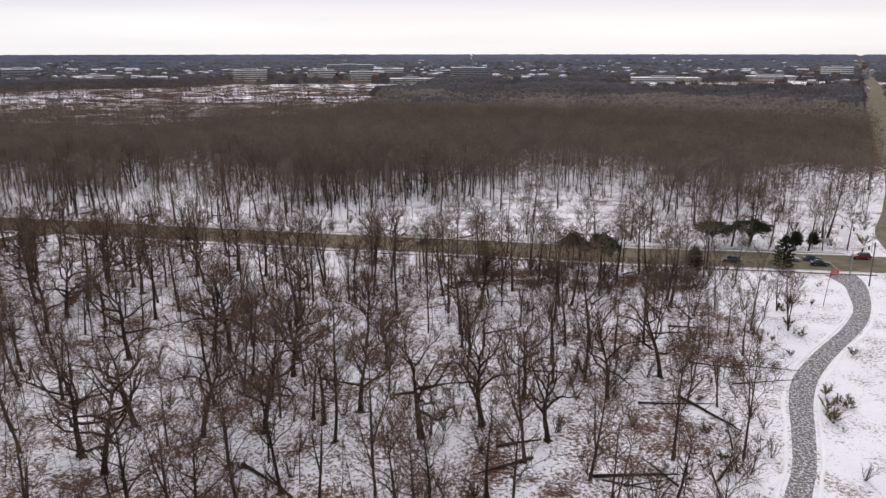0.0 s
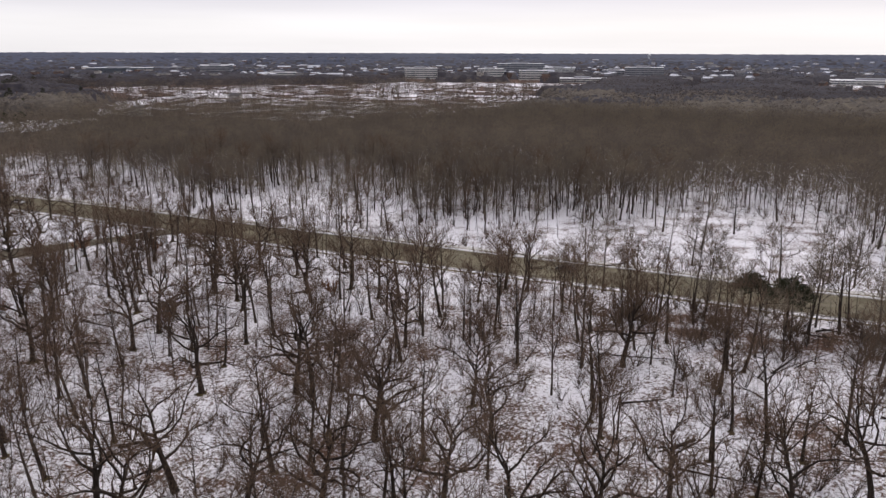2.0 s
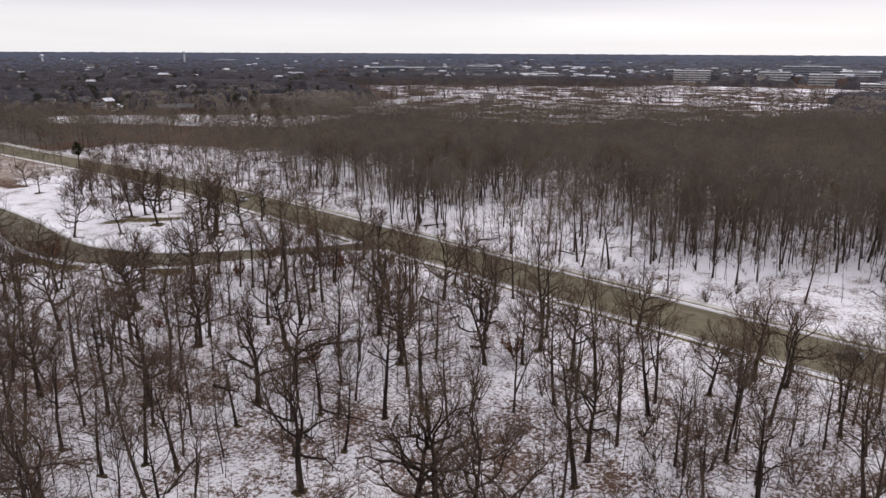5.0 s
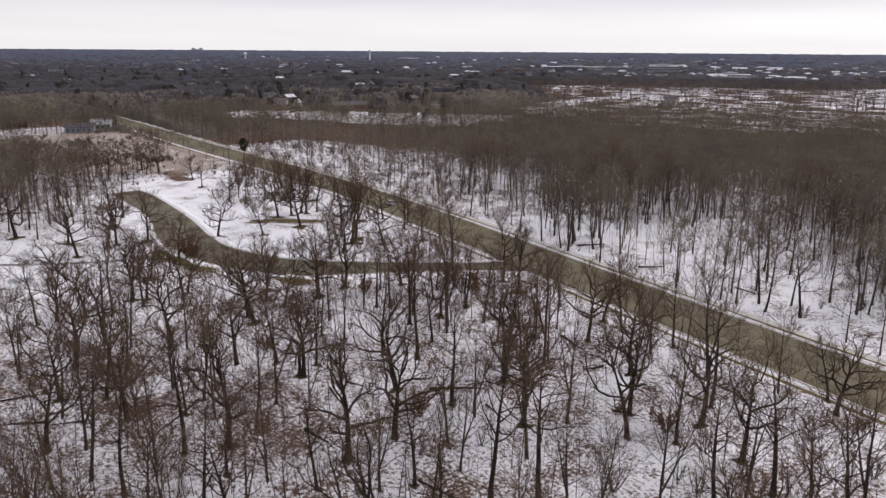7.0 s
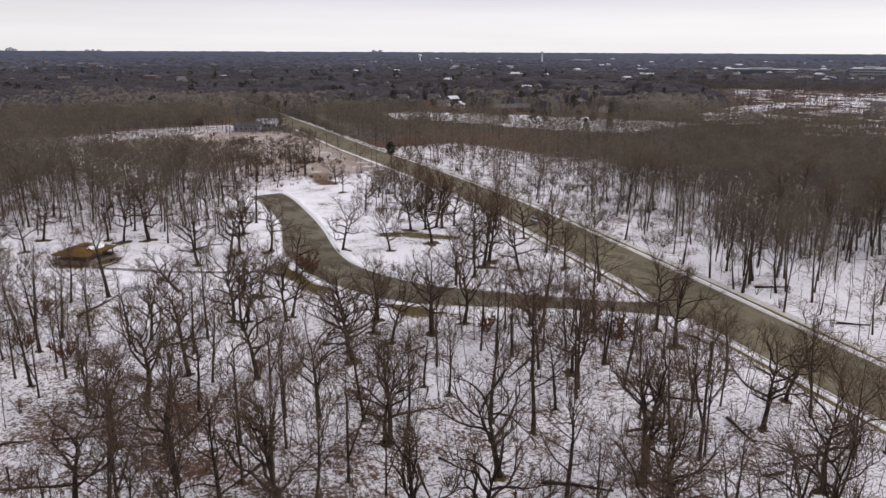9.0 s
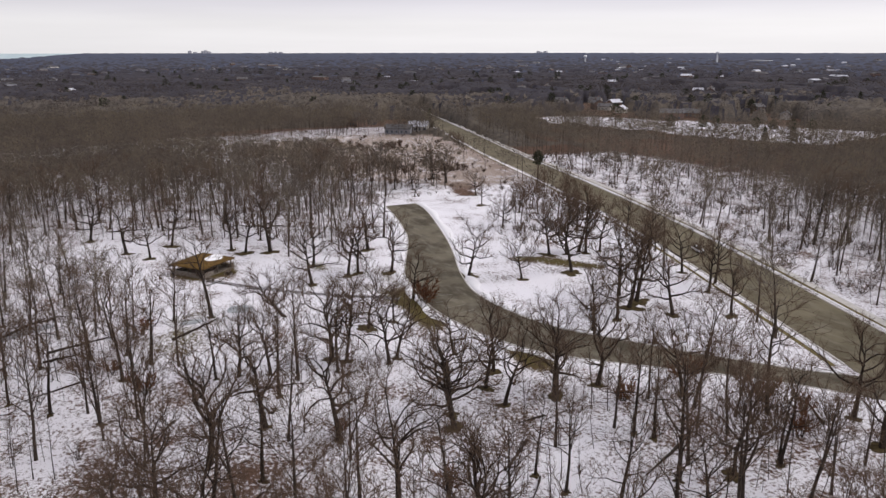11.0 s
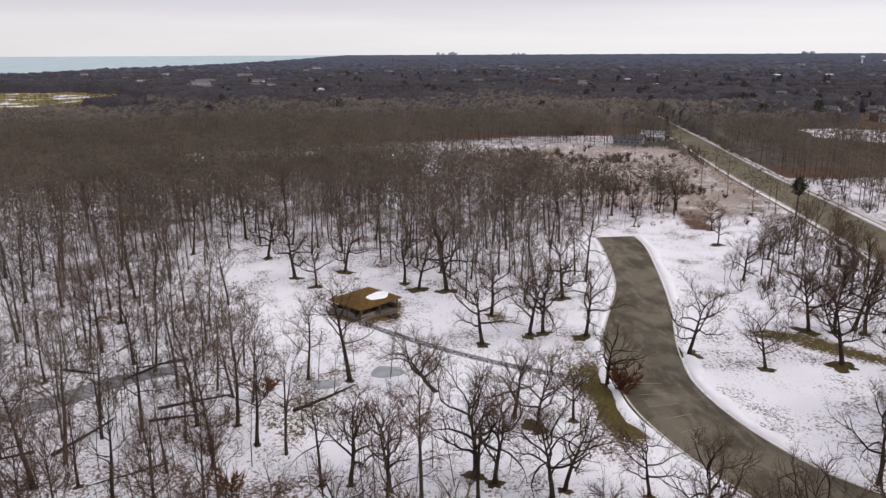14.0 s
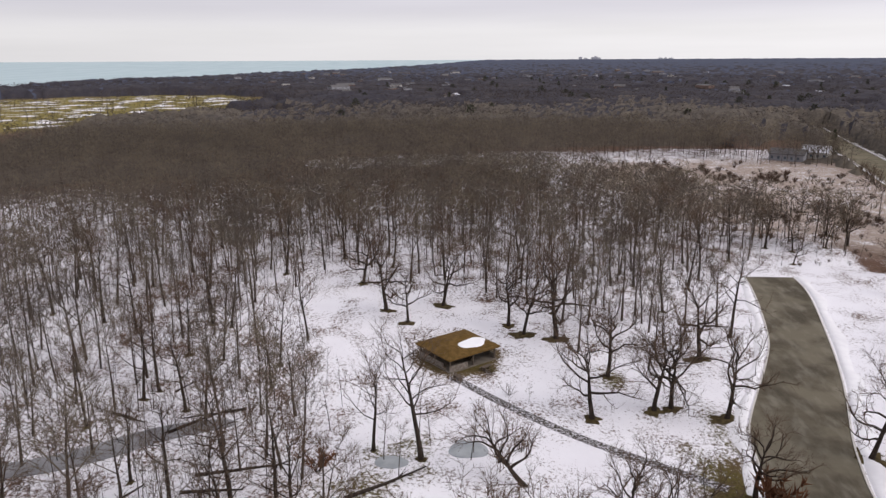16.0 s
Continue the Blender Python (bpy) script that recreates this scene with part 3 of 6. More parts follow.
# ---- trees ----
class Wood:
    """Gathers the triangles of one tree: stems and limbs apart from the twigs."""

    def __init__(self):
        self.v, self.f = {"trunk": [], "crown": []}, {"trunk": [], "crown": []}

    def tube(self, key, pts, radii, n):
        v, f = self.v[key], self.f[key]
        d = np.array(pts[-1]) - np.array(pts[0])
        d /= np.linalg.norm(d) + 1e-9
        u = np.cross(d, (0.3, 0.9, 0.2) if abs(d[2]) > 0.8 else (0, 0, 1))
        u /= np.linalg.norm(u)
        w = np.cross(d, u)
        o = len(v)
        for p, r in zip(pts, radii):
            for k in range(n):
                a = 6.2832 * k / n
                v.append(p + r * (math.cos(a) * u + math.sin(a) * w))
        for i in range(len(pts) - 1):
            for k in range(n):
                a, b = o + i * n + k, o + i * n + (k + 1) % n
                f += [(a, b, b + n), (a, b + n, a + n)]

    def sliver(self, p, q, w, side):
        v, f = self.v["crown"], self.f["crown"]
        o = len(v)
        v += [p - side * w / 2, p + side * w / 2, q]
        f.append((o, o + 1, o + 2))

    def blade(self, p, q, w, side, taper=0.5):
        v, f = self.v["crown"], self.f["crown"]
        o = len(v)
        v += [p - side * w / 2, p + side * w / 2, q + side * w * taper / 2, q - side * w * taper / 2]
        f += [(o, o + 1, o + 2), (o, o + 2, o + 3)]


def unit(v):
    return v / (np.linalg.norm(v) + 1e-9)


def swerve(rng, d, angle):
    """The direction d, bent by about that many degrees to a random side."""
    s = unit(np.cross(d, rng.normal(size=3)))
    a = radians(angle)
    return unit(d * math.cos(a) + s * math.sin(a))


def course(rng, p, d, length, n, bend, lift):
    pts, q, d = [p], p, d
    for _ in range(n):
        d = unit(swerve(rng, d, rng.uniform(0.3, 1.0) * bend) + np.array((0, 0, lift)))
        q = q + d * length / n
        pts.append(q)
    return pts


def along(pts, s):
    s *= len(pts) - 1
    i = min(int(s), len(pts) - 2)
    return pts[i] + (pts[i + 1] - pts[i]) * (s - i), unit(pts[i + 1] - pts[i])


def grow(seed, kind):
    """One bare tree about 10 m high (scaled when placed), as arrays for its trunk and its crown."""
    rng = np.random.default_rng(seed)
    w = Wood()
    up = np.array((0.0, 0.0, 1.0))
    oak, tall, young, stand, timber = (kind == k for k in ("oak", "tall", "young", "stand", "timber"))
    spill = 0.05 if oak or stand else 0.085
    lean = unit(up + rng.normal(size=3) * (spill, spill, 0))
    top = 7.0 if oak else 8.9 if timber else 9.4
    stem = course(rng, np.array((0, 0, -0.2)), lean, top, 6, 10 if oak else 6 if timber else 3.5, 0.10 if oak else 0.16)
    r0 = (0.225 if oak else 0.15 if timber else 0.115 if tall or stand else 0.07) * rng.uniform(0.85, 1.15)
    radii = [r0 * (1.45, 1.0, 0.9, 0.74, 0.5, 0.3, 0.12)[i] for i in range(7)]
    if stand:
        stem, radii = stem[::2], radii[::2]
    w.tube("trunk", stem, radii, 7 if oak else 6 if timber else 3 if stand else 5)
    leaders = [(stem, 0.0)]
    if tall and rng.random() < 0.62:  # the stem forks low down
        s0 = rng.uniform(0.12, 0.42)
        p, d = along(stem, s0)
        fork = course(rng, p, swerve(rng, d, rng.uniform(12, 24)), 9.2 * (1 - s0) * rng.uniform(0.8, 1.0), 5, 5, 0.12)
        w.tube("trunk", fork, [r0 * q for q in (0.82, 0.68, 0.5, 0.33, 0.2, 0.08)], 5)
        leaders.append((fork, s0))
    golden, az = 2.4, rng.uniform(0, 6)
    n1 = rng.integers(10, 13) if oak else rng.integers(11, 15) if timber else rng.integers(13, 18) if tall else 12 if stand else 8
    for i in range(n1):
        s = (i + rng.uniform(0.2, 0.8)) / n1
        h = 0.34 + 0.64 * s if oak else 0.40 + 0.58 * s if timber else 0.36 + 0.60 * s if not young else 0.3 + 0.65 * s
        line, s0 = leaders[i % len(leaders)]
        p, _ = along(line, min(1.0, max(0.0, (h - s0) / (1 - s0))))
        az += golden + rng.uniform(-0.5, 0.5)
        if oak:
            el, length = radians(rng.uniform(5, 35) + 45 * s), rng.uniform(4.8, 6.8) * (1 - 0.35 * s) * (0.6 + 0.4 * min(1, s * 4))
        elif timber:
            el, length = radians(rng.uniform(8, 45) + 28 * s), rng.uniform(3.0, 4.6) * (1 - 0.42 * s)
        elif young:
            el, length = radians(rng.uniform(40, 62)), rng.uniform(2.0, 2.9) * (1 - 0.55 * s)
        else:
            el, length = radians(rng.uniform(32, 58) + 12 * s), rng.uniform(2.9, 4.3) * (1 - 0.45 * s)
        d = np.array((math.cos(az) * math.cos(el), math.sin(az) * math.cos(el), math.sin(el)))
        n_seg = 5 if oak else 4 if timber else 2
        limb = course(rng, p, d, length, n_seg, 36 if oak else 30 if timber else 14, 0.04 if oak else 0.10)
        rl = r0 * (0.70 if oak else 0.48 if timber else 0.40) * (1 - 0.5 * s)
        if stand:
            side = unit(np.cross(d, rng.normal(size=3)))
            w.blade(limb[0], limb[1], 2 * rl, side, 0.7)
            w.blade(limb[1], limb[2], 1.4 * rl, side, 0.3)
        else:
            w.tube("trunk", limb, [rl * (1 - 0.82 * k / n_seg) for k in range(n_seg + 1)], 4 if oak else 3)
        n2 = 6 if oak else 5 if timber else 4
        for j in range(n2):
            t = 0.25 + 0.75 * (j + rng.uniform(0.2, 0.9)) / n2
            p2, d2 = along(limb, min(t, 1.0))
            d2 = unit(swerve(rng, d2, rng.uniform(25, 62)) + 0.22 * up)
            l2 = length * rng.uniform(0.30, 0.5) * (1.15 - 0.5 * t) * (1.0 if oak else 1.25)
            br = course(rng, p2, d2, l2, 2, 24 if oak else 18, 0.12)
            side = unit(np.cross(d2, rng.normal(size=3)))
            if oak:
                w.tube("crown", br, [rl * 0.42, rl * 0.27, 0.012], 3)
            elif stand:
                w.blade(br[0], br[2], 0.05, side, 0.3)
            else:
                w.blade(br[0], br[1], 0.045, side, 0.8)
                w.blade(br[1], br[2], 0.034, side, 0.3)
            n3 = 5 if oak else 4
            for k in range(n3):
                p3, d3 = along(br, min(1.0, 0.2 + 0.8 * (k + rng.uniform(0, 1)) / n3))
                d3 = unit(swerve(rng, d3, rng.uniform(20, 60)) + 0.18 * up)
                l3 = rng.uniform(0.6, 1.15) * (1.0 if oak else 0.9)
                side = unit(np.cross(d3, rng.normal(size=3)))
                if oak:
                    w.blade(p3, p3 + d3 * l3, 0.034, side, 0.3)
                else:
                    w.sliver(p3, p3 + d3 * l3, 0.050 if stand else 0.036, side)
                for _ in range(4 if oak else 3 if tall else 2):
                    pp = p3 + d3 * l3 * rng.uniform(0.1, 0.95)
                    d4 = swerve(rng, d3, rng.uniform(20, 65))
                    w.sliver(pp, pp + d4 * rng.uniform(0.4, 0.85), 0.045 if stand else 0.026, unit(np.cross(d4, rng.normal(size=3))))
    return {k: (np.array(w.v[k]), np.array(w.f[k])) for k in ("trunk", "crown")}


def grow_light(seed, stems, twigs, wide, slim, low, trunk):
    """A far bare tree, 10 m high, of few triangles: stem, some limbs and a cloud of thin twigs."""
    rng = np.random.default_rng(seed)
    w = Wood()
    up = np.array((0.0, 0.0, 1.0))
    w.tube("trunk", course(rng, np.zeros(3), unit(up + rng.normal(size=3) * 0.02), 7.5, 1, 2, 0.05), [trunk, trunk * 0.4], 3)
    for _ in range(stems):
        p = np.array((0, 0, rng.uniform(3.0, 6.5)))
        a, el = rng.uniform(0, 6.28), radians(rng.uniform(35, 65))
        d = np.array((math.cos(a) * math.cos(el), math.sin(a) * math.cos(el), math.sin(el)))
        w.blade(p, p + d * rng.uniform(2.0, 3.4), 0.10, unit(np.cross(d, rng.normal(size=3))), 0.5)
    for _ in range(twigs):
        a, s = rng.uniform(0, 6.28), rng.uniform(0, 1) ** 0.85
        rad = slim * math.sqrt(rng.uniform(0.02, 1)) * (0.35 + 0.75 * math.sin(3.0 * (0.06 + 0.9 * s)))
        p = np.array((math.cos(a) * rad, math.sin(a) * rad, low + (9.6 - low) * s))
        d = unit(np.array((math.cos(a) * 0.7, math.sin(a) * 0.7, 0.6)) + rng.normal(size=3) * 0.6)
        w.sliver(p - d * 0.4, p + d * rng.uniform(0.5, 1.0), wide, unit(np.cross(d, rng.normal(size=3))))
    return {k: (np.array(w.v[k]), np.array(w.f[k])) for k in ("trunk", "crown")}


def spread(kinds, places):
    """Joined arrays of light trees: kinds at (x, y, z, turn, scale, width) rows."""
    out = {"trunk": ([], []), "crown": ([], [])}
    base = {"trunk": 0, "crown": 0}
    pick = np.random.default_rng(5).integers(0, len(kinds), len(places))
    for i, k in enumerate(kinds):
        rows = places[pick == i]
        if not len(rows):
            continue
        c, s = np.cos(rows[:, 3])[:, None], np.sin(rows[:, 3])[:, None]
        for key in ("trunk", "crown"):
            v, f = k[key]
            x = (v[:, 0] * c - v[:, 1] * s) * (rows[:, 4] * rows[:, 5])[:, None] + rows[:, 0][:, None]
            y = (v[:, 0] * s + v[:, 1] * c) * (rows[:, 4] * rows[:, 5])[:, None] + rows[:, 1][:, None]
            z = v[:, 2][None] * rows[:, 4][:, None] + rows[:, 2][:, None]
            out[key][0].append(np.stack([x, y, z], -1).reshape(-1, 3))
            out[key][1].append((f[None] + (np.arange(len(rows)) * len(v))[:, None, None] + base[key]).reshape(-1, 3))
            base[key] += len(rows) * len(v)
    return {key: (np.concatenate(a), np.concatenate(b)) for key, (a, b) in out.items()}


def wood_stuff(name, kinds, places, bark, twig, label, category="woods"):
    arr = spread(kinds, places)
    (v0, f0), (v1, f1) = arr["trunk"], arr["crown"]
    me = mesh_from(name, np.concatenate([v0, v1]), np.concatenate([f0, f1 + len(v0)]), [bark, twig])
    me.polygons.foreach_set("material_index", np.concatenate([np.zeros(len(f0), np.int32), np.ones(len(f1), np.int32)]))
    return tagged(new(name, me), label, category, kind="stuff")


TREES = {}
for kind, count, bark in (("oak", 9, M_BARK), ("timber", 10, M_BARK), ("tall", 8, M_BARK2), ("young", 5, M_BARK2), ("stand", 8, M_BARK2)):
    TREES[kind] = []
    for i in range(count):
        arr = grow(100 * len(kind) + i, kind)
        if kind == "stand":
            TREES[kind].append({"arr": arr})
            continue
        TREES[kind].append({"arr": arr, "trunk": mesh_from("trunk", *arr["trunk"], [bark]), "crown": mesh_from("crown", *arr["crown"], [M_TWIG])})
        TREES[kind][-1]["trunk"].polygons.foreach_set("use_smooth", np.ones(len(arr["trunk"][1]), bool))


def litter_mound(seed):
    """The ragged patch of bare ground and leaves round a trunk's foot."""
    rng = random.Random(seed)
    bm = bmesh.new()
    n = 26
    ragged = [1 + 0.22 * math.sin(2 * k * math.tau / n + seed) + 0.14 * math.sin(5 * k * math.tau / n + 2 * seed) + rng.uniform(-0.2, 0.2) for k in range(n)]
    rings = []
    for r, z in ((0.22, 0.16), (0.6, 0.11), (1.0, -0.06)):
        rings.append([bm.verts.new((math.cos(k * math.tau / n) * r * (1 + (q - 1) * r), 0.8 * math.sin(k * math.tau / n) * r * (1 + (q - 1) * r), z * rng.uniform(0.7, 1.3))) for k, q in enumerate(ragged)])
    for a, b in zip(rings, rings[1:]):
        for k in range(n):
            f = bm.faces.new((a[k], b[k], b[(k + 1) % n], a[(k + 1) % n]))
            f.smooth = True
    bm.faces.new(rings[0])
    me = bpy.data.meshes.new("leaf_ring")
    bm.to_mesh(me)
    bm.free()
    me.materials.append(M_LITTER)
    return me


MOUNDS = [litter_mound(i) for i in range(6)]
LABELS = {
    "oak": ("oak_tree", "bare spreading oak with dark crooked limbs in snow", "tree", "park oaks"),
    "timber": ("timber_tree", "tall bare tree with a straight dark trunk and crooked limbs", "tree", "timber trees"),
    "tall": ("forest_tree", "tall slender bare forest tree with fine brown twigs", "tree", "forest trees"),
    "young": ("young_tree", "thin bare young tree growing between larger trunks", "tree", "young trees"),
}
tree_rng = random.Random(42)
STANDING = []


def plant(kind, x, y, h, mound=0.0, label=""):
    name, text, category, group = LABELS[kind]
    model = tree_rng.choice(TREES[kind])
    ob = thing(name, x, y, float(height(x, y)), tree_rng.uniform(0, 360), label or text, category, group, h / 10)
    for key in ("trunk", "crown"):
        c = new(key, model[key])
        c.parent = ob
    if mound:
        c = new("leaf_ring", tree_rng.choice(MOUNDS))
        c.parent = ob
        c.matrix_basis = Matrix.Diagonal((mound * 10 / h, mound * 10 / h, 10 / h, 1))
        tagged(c, "ring of thawed brown leaves and grass")
    STANDING.append((x, y))
    return ob


# trees that stand out, grove by grove: x, y, height
LAWN = [(-213.5, 151.4, 17), (-184, 155.4, 14), (-199, 159, 15), (-187.2, 164.4, 15), (-188.2, 167, 15), (-207.7, 175.2, 15), (-186, 174.2, 14), (-176.8, 189.6, 13.5), (-170, 199.6, 11), (-184.5, 215, 15), (-184, 219.8, 15), (-170.5, 212.8, 16), (-140.5, 204, 15), (-147.4, 213.6, 17), (-145, 210, 17), (-183.6, 225.2, 15), (-154.5, 159.2, 12), (-219.5, 142.6, 15), (-215.2, 145.5, 15), (-226.3, 117.8, 15), (-220, 123.2, 13), (-231.5, 128.7, 14)]
LAWN_B = [(-142.8, 149.3, 15), (-141, 151.5, 13), (-117.2, 177, 14), (-114.5, 159.3, 15), (-150.8, 237, 14), (-133.7, 225.5, 13), (-137, 196.3, 13), (-138.6, 215.6, 14), (-245.7, 108.8, 15), (-166.5, 172.6, 11), (-95.5, 211.3, 15), (-88.4, 207.7, 14), (-91, 185.6, 14), (-128.5, 172, 13), (-124, 168.5, 12), (-303.6, 231, 12), (-342.9, 221.9, 10), (-334.4, 234.7, 10), (-262, 231, 10), (-247, 226, 9), (-238, 240, 10), (-225, 246, 11)]
LAWN_C = [(-118.6, 160.6, 16), (-137.5, 157.6, 13), (-157.6, 156.6, 11), (-116.6, 176.2, 15), (-117.8, 168.6, 14), (-117.9, 184.4, 15), (-110.5, 194.3, 15), (-155.6, 164.6, 10), (-216.7, 218.4, 11), (-185.5, 224.2, 15), (-184.2, 229.7, 14), (-194, 245, 12), (-151.7, 212.3, 17), (-160.3, 236, 14), (-146.8, 231.5, 14), (-187.8, 249, 12), (-285.8, 224.3, 9), (-299.7, 212.1, 9), (-282.9, 215, 10), (-142.2, 134.4, 12), (-140.7, 139, 12), (-137.1, 168.9, 9), (-139, 159.4, 13), (-175, 238, 13), (-205, 236, 11), (-212, 244, 12), (-232, 232, 10), (-166, 228, 13)]
WEST = [(-173.9, 85.7, 13), (-183.5, 88.8, 15), (-200.2, 88.3, 15), (-214.6, 86.2, 15), (-199, 94.9, 15), (-198.1, 105.1, 14), (-172.6, 126.3, 14), (-170.3, 133, 18), (-210, 73.2, 15), (-210.5, 106.2, 15), (-189.6, 106.5, 13), (-180, 97.1, 14)]
WEST_B = [(-157.8, 118.2, 15), (-152.3, 121.8, 15), (-159, 112.5, 16), (-146.6, 117.6, 16), (-158.9, 105, 15), (-144, 97.4, 16), (-143.6, 102.7, 12), (-142.5, 131, 13), (-187, 89.5, 15), (-214, 90.2, 15), (-163, 98, 13)]
MIDDLE = [(-118, 160.3, 13), (-88.5, 149.9, 15), (-64.4, 147.3, 16), (-63.8, 170, 17), (-53.8, 161.3, 17), (-41.7, 168.3, 17), (-35.7, 177.9, 15), (-28.1, 172.3, 16), (-65.4, 139.8, 17), (-22.8, 194.3, 13), (-117.2, 127.6, 17), (-94.5, 114.8, 17), (-78.2, 130.8, 17), (-95.8, 125.8, 16), (-88.1, 150.4, 15), (-100.8, 146.6, 16), (-117.1, 143.9, 16), (-65.1, 172.3, 15), (-63.4, 194.2, 15), (-66.3, 204.5, 14), (-75, 158, 17)]
EASTERN = [(-57.1, 166.1, 14), (-44.7, 174.4, 16), (-17.4, 147.3, 16), (-3.2, 127.3, 14), (-27.9, 126.4, 17), (-15.1, 121.4, 16), (-7, 175, 12), (-1.7, 182.9, 15), (3, 182.9, 14), (-25, 198.2, 11), (-63.8, 106.1, 17), (-44.9, 124.5, 17), (-24.2, 129.2, 15), (20.4, 144.4, 16), (-3.7, 100.9, 18), (4.9, 92.6, 18), (14, 95.9, 17), (22.5, 90.3, 15), (21.5, 103.4, 16), (34.7, 102.3, 16), (46, 109.6, 18), (-17.1, 96.1, 18), (-36.1, 99.4, 17), (-36.1, 86.8, 17), (-25.6, 95.3, 18), (-40.6, 91.3, 17), (0.4, 117, 15), (-15.2, 114.9, 16), (-30.7, 127.2, 17)]
for grove, tag, mounds in ((LAWN, "bare oak standing on the snowy park lawn", 2.7), (LAWN_B, "bare oak beside the park drive", 2.0), (LAWN_C, "bare oak near the drive and the road", 1.3), (WEST, "tall bare oak at the edge of the woods", 1.0), (MIDDLE, "old bare oak with crooked limbs in leaf-strewn snow", 1.2), (EASTERN, "large bare oak rising above the thicket", 1.0)):
    for x, y, h in grove:
        plant("timber" if grove is WEST else "oak", x, y, h, mounds * tree_rng.uniform(0.5, 1.15), tag)

for x, y, h in WEST_B:
    plant("timber", x, y, h, 0.7)

for x, y, h in ((78.5, 127.5, 13), (82.2, 138.6, 11), (80.5, 131, 9), (77.5, 135, 8)):
    plant("tall", x, y, h, label="slim bare tree standing in open snow by the trail")

for x, y, h in ((-286, 209, 13), (-289, 231, 14), (-270, 211, 8), (-124, 135.5, 14), (-107.3, 121.3, 15), (-51, 186.5, 17)):
    plant("oak", x, y, h, 1.1)

# ---- the woods, filled at random ----
west_rng = random.Random(19)
for k in range(150):
    x, y = west_rng.uniform(-335, -205), west_rng.uniform(40, 205)
    if paved(x, y) < 6 or inside(PARK, x, y) or inside(FIELD, x, y) or math.hypot(x + 204, y - 135) < 16 or min(math.hypot(x - a, y - b) for a, b in STANDING) < 8:
        continue
    plant("timber", x, y, west_rng.uniform(14.5, 18.5) * (0.78 if x < -280 else 1.0), west_rng.uniform(0.6, 1.3), "tall bare tree in the snowy western woods")

PATHWAY = [(0, 0), (7.6, 41), (1.2, 81), (-15, 107.6), (-48, 132.5), (-88, 145.4)]


def scatter(seed, gap, x0, x1, y0, y1, keep):
    """Uneven places about gap metres apart, where keep(x, y) says so."""
    rng = np.random.default_rng(seed)
    xs, ys = np.meshgrid(np.arange(x0, x1, gap), np.arange(y0, y1, gap), indexing="ij")
    x = xs.ravel() + rng.uniform(-0.48, 0.48, xs.size) * gap
    y = ys.ravel() + rng.uniform(-0.48, 0.48, xs.size) * gap
    k = keep(x, y, rng.uniform(0, 1, x.size))
    return x[k], y[k], rng


def seen(x, y):
    """Within the sector that the walk looks over."""
    a = np.degrees(np.arctan2(-(x + 10), y - 60))
    b = np.degrees(np.arctan2(-x, y + 2))
    return ((a > -44) | ((b > -36) & (y > 30))) & (a < 137)


# thicker and thinner spots in the near woods: x, y, radius, change
GLADES = ((58, 168, 20, 0.40), (-62, 117, 20, 0.36), (-29, 127, 20, -0.36), (-70, 176, 26, -0.12), (-102, 196, 15, 0.22), (-45, 190, 18, -0.08), (-126, 168, 18, -0.40), (-110, 125, 24, -0.10), (-170, 92, 26, 0.14), (-148, 110, 18, 0.2), (22, 97, 24, -0.30), (42, 126, 18, 0.08), (-21, 184, 16, -0.22), (104, 224, 18, 0.25), (125, 246, 26, 0.35), (92, 258, 14, 0.2), (-85, 200, 18, 0.14))


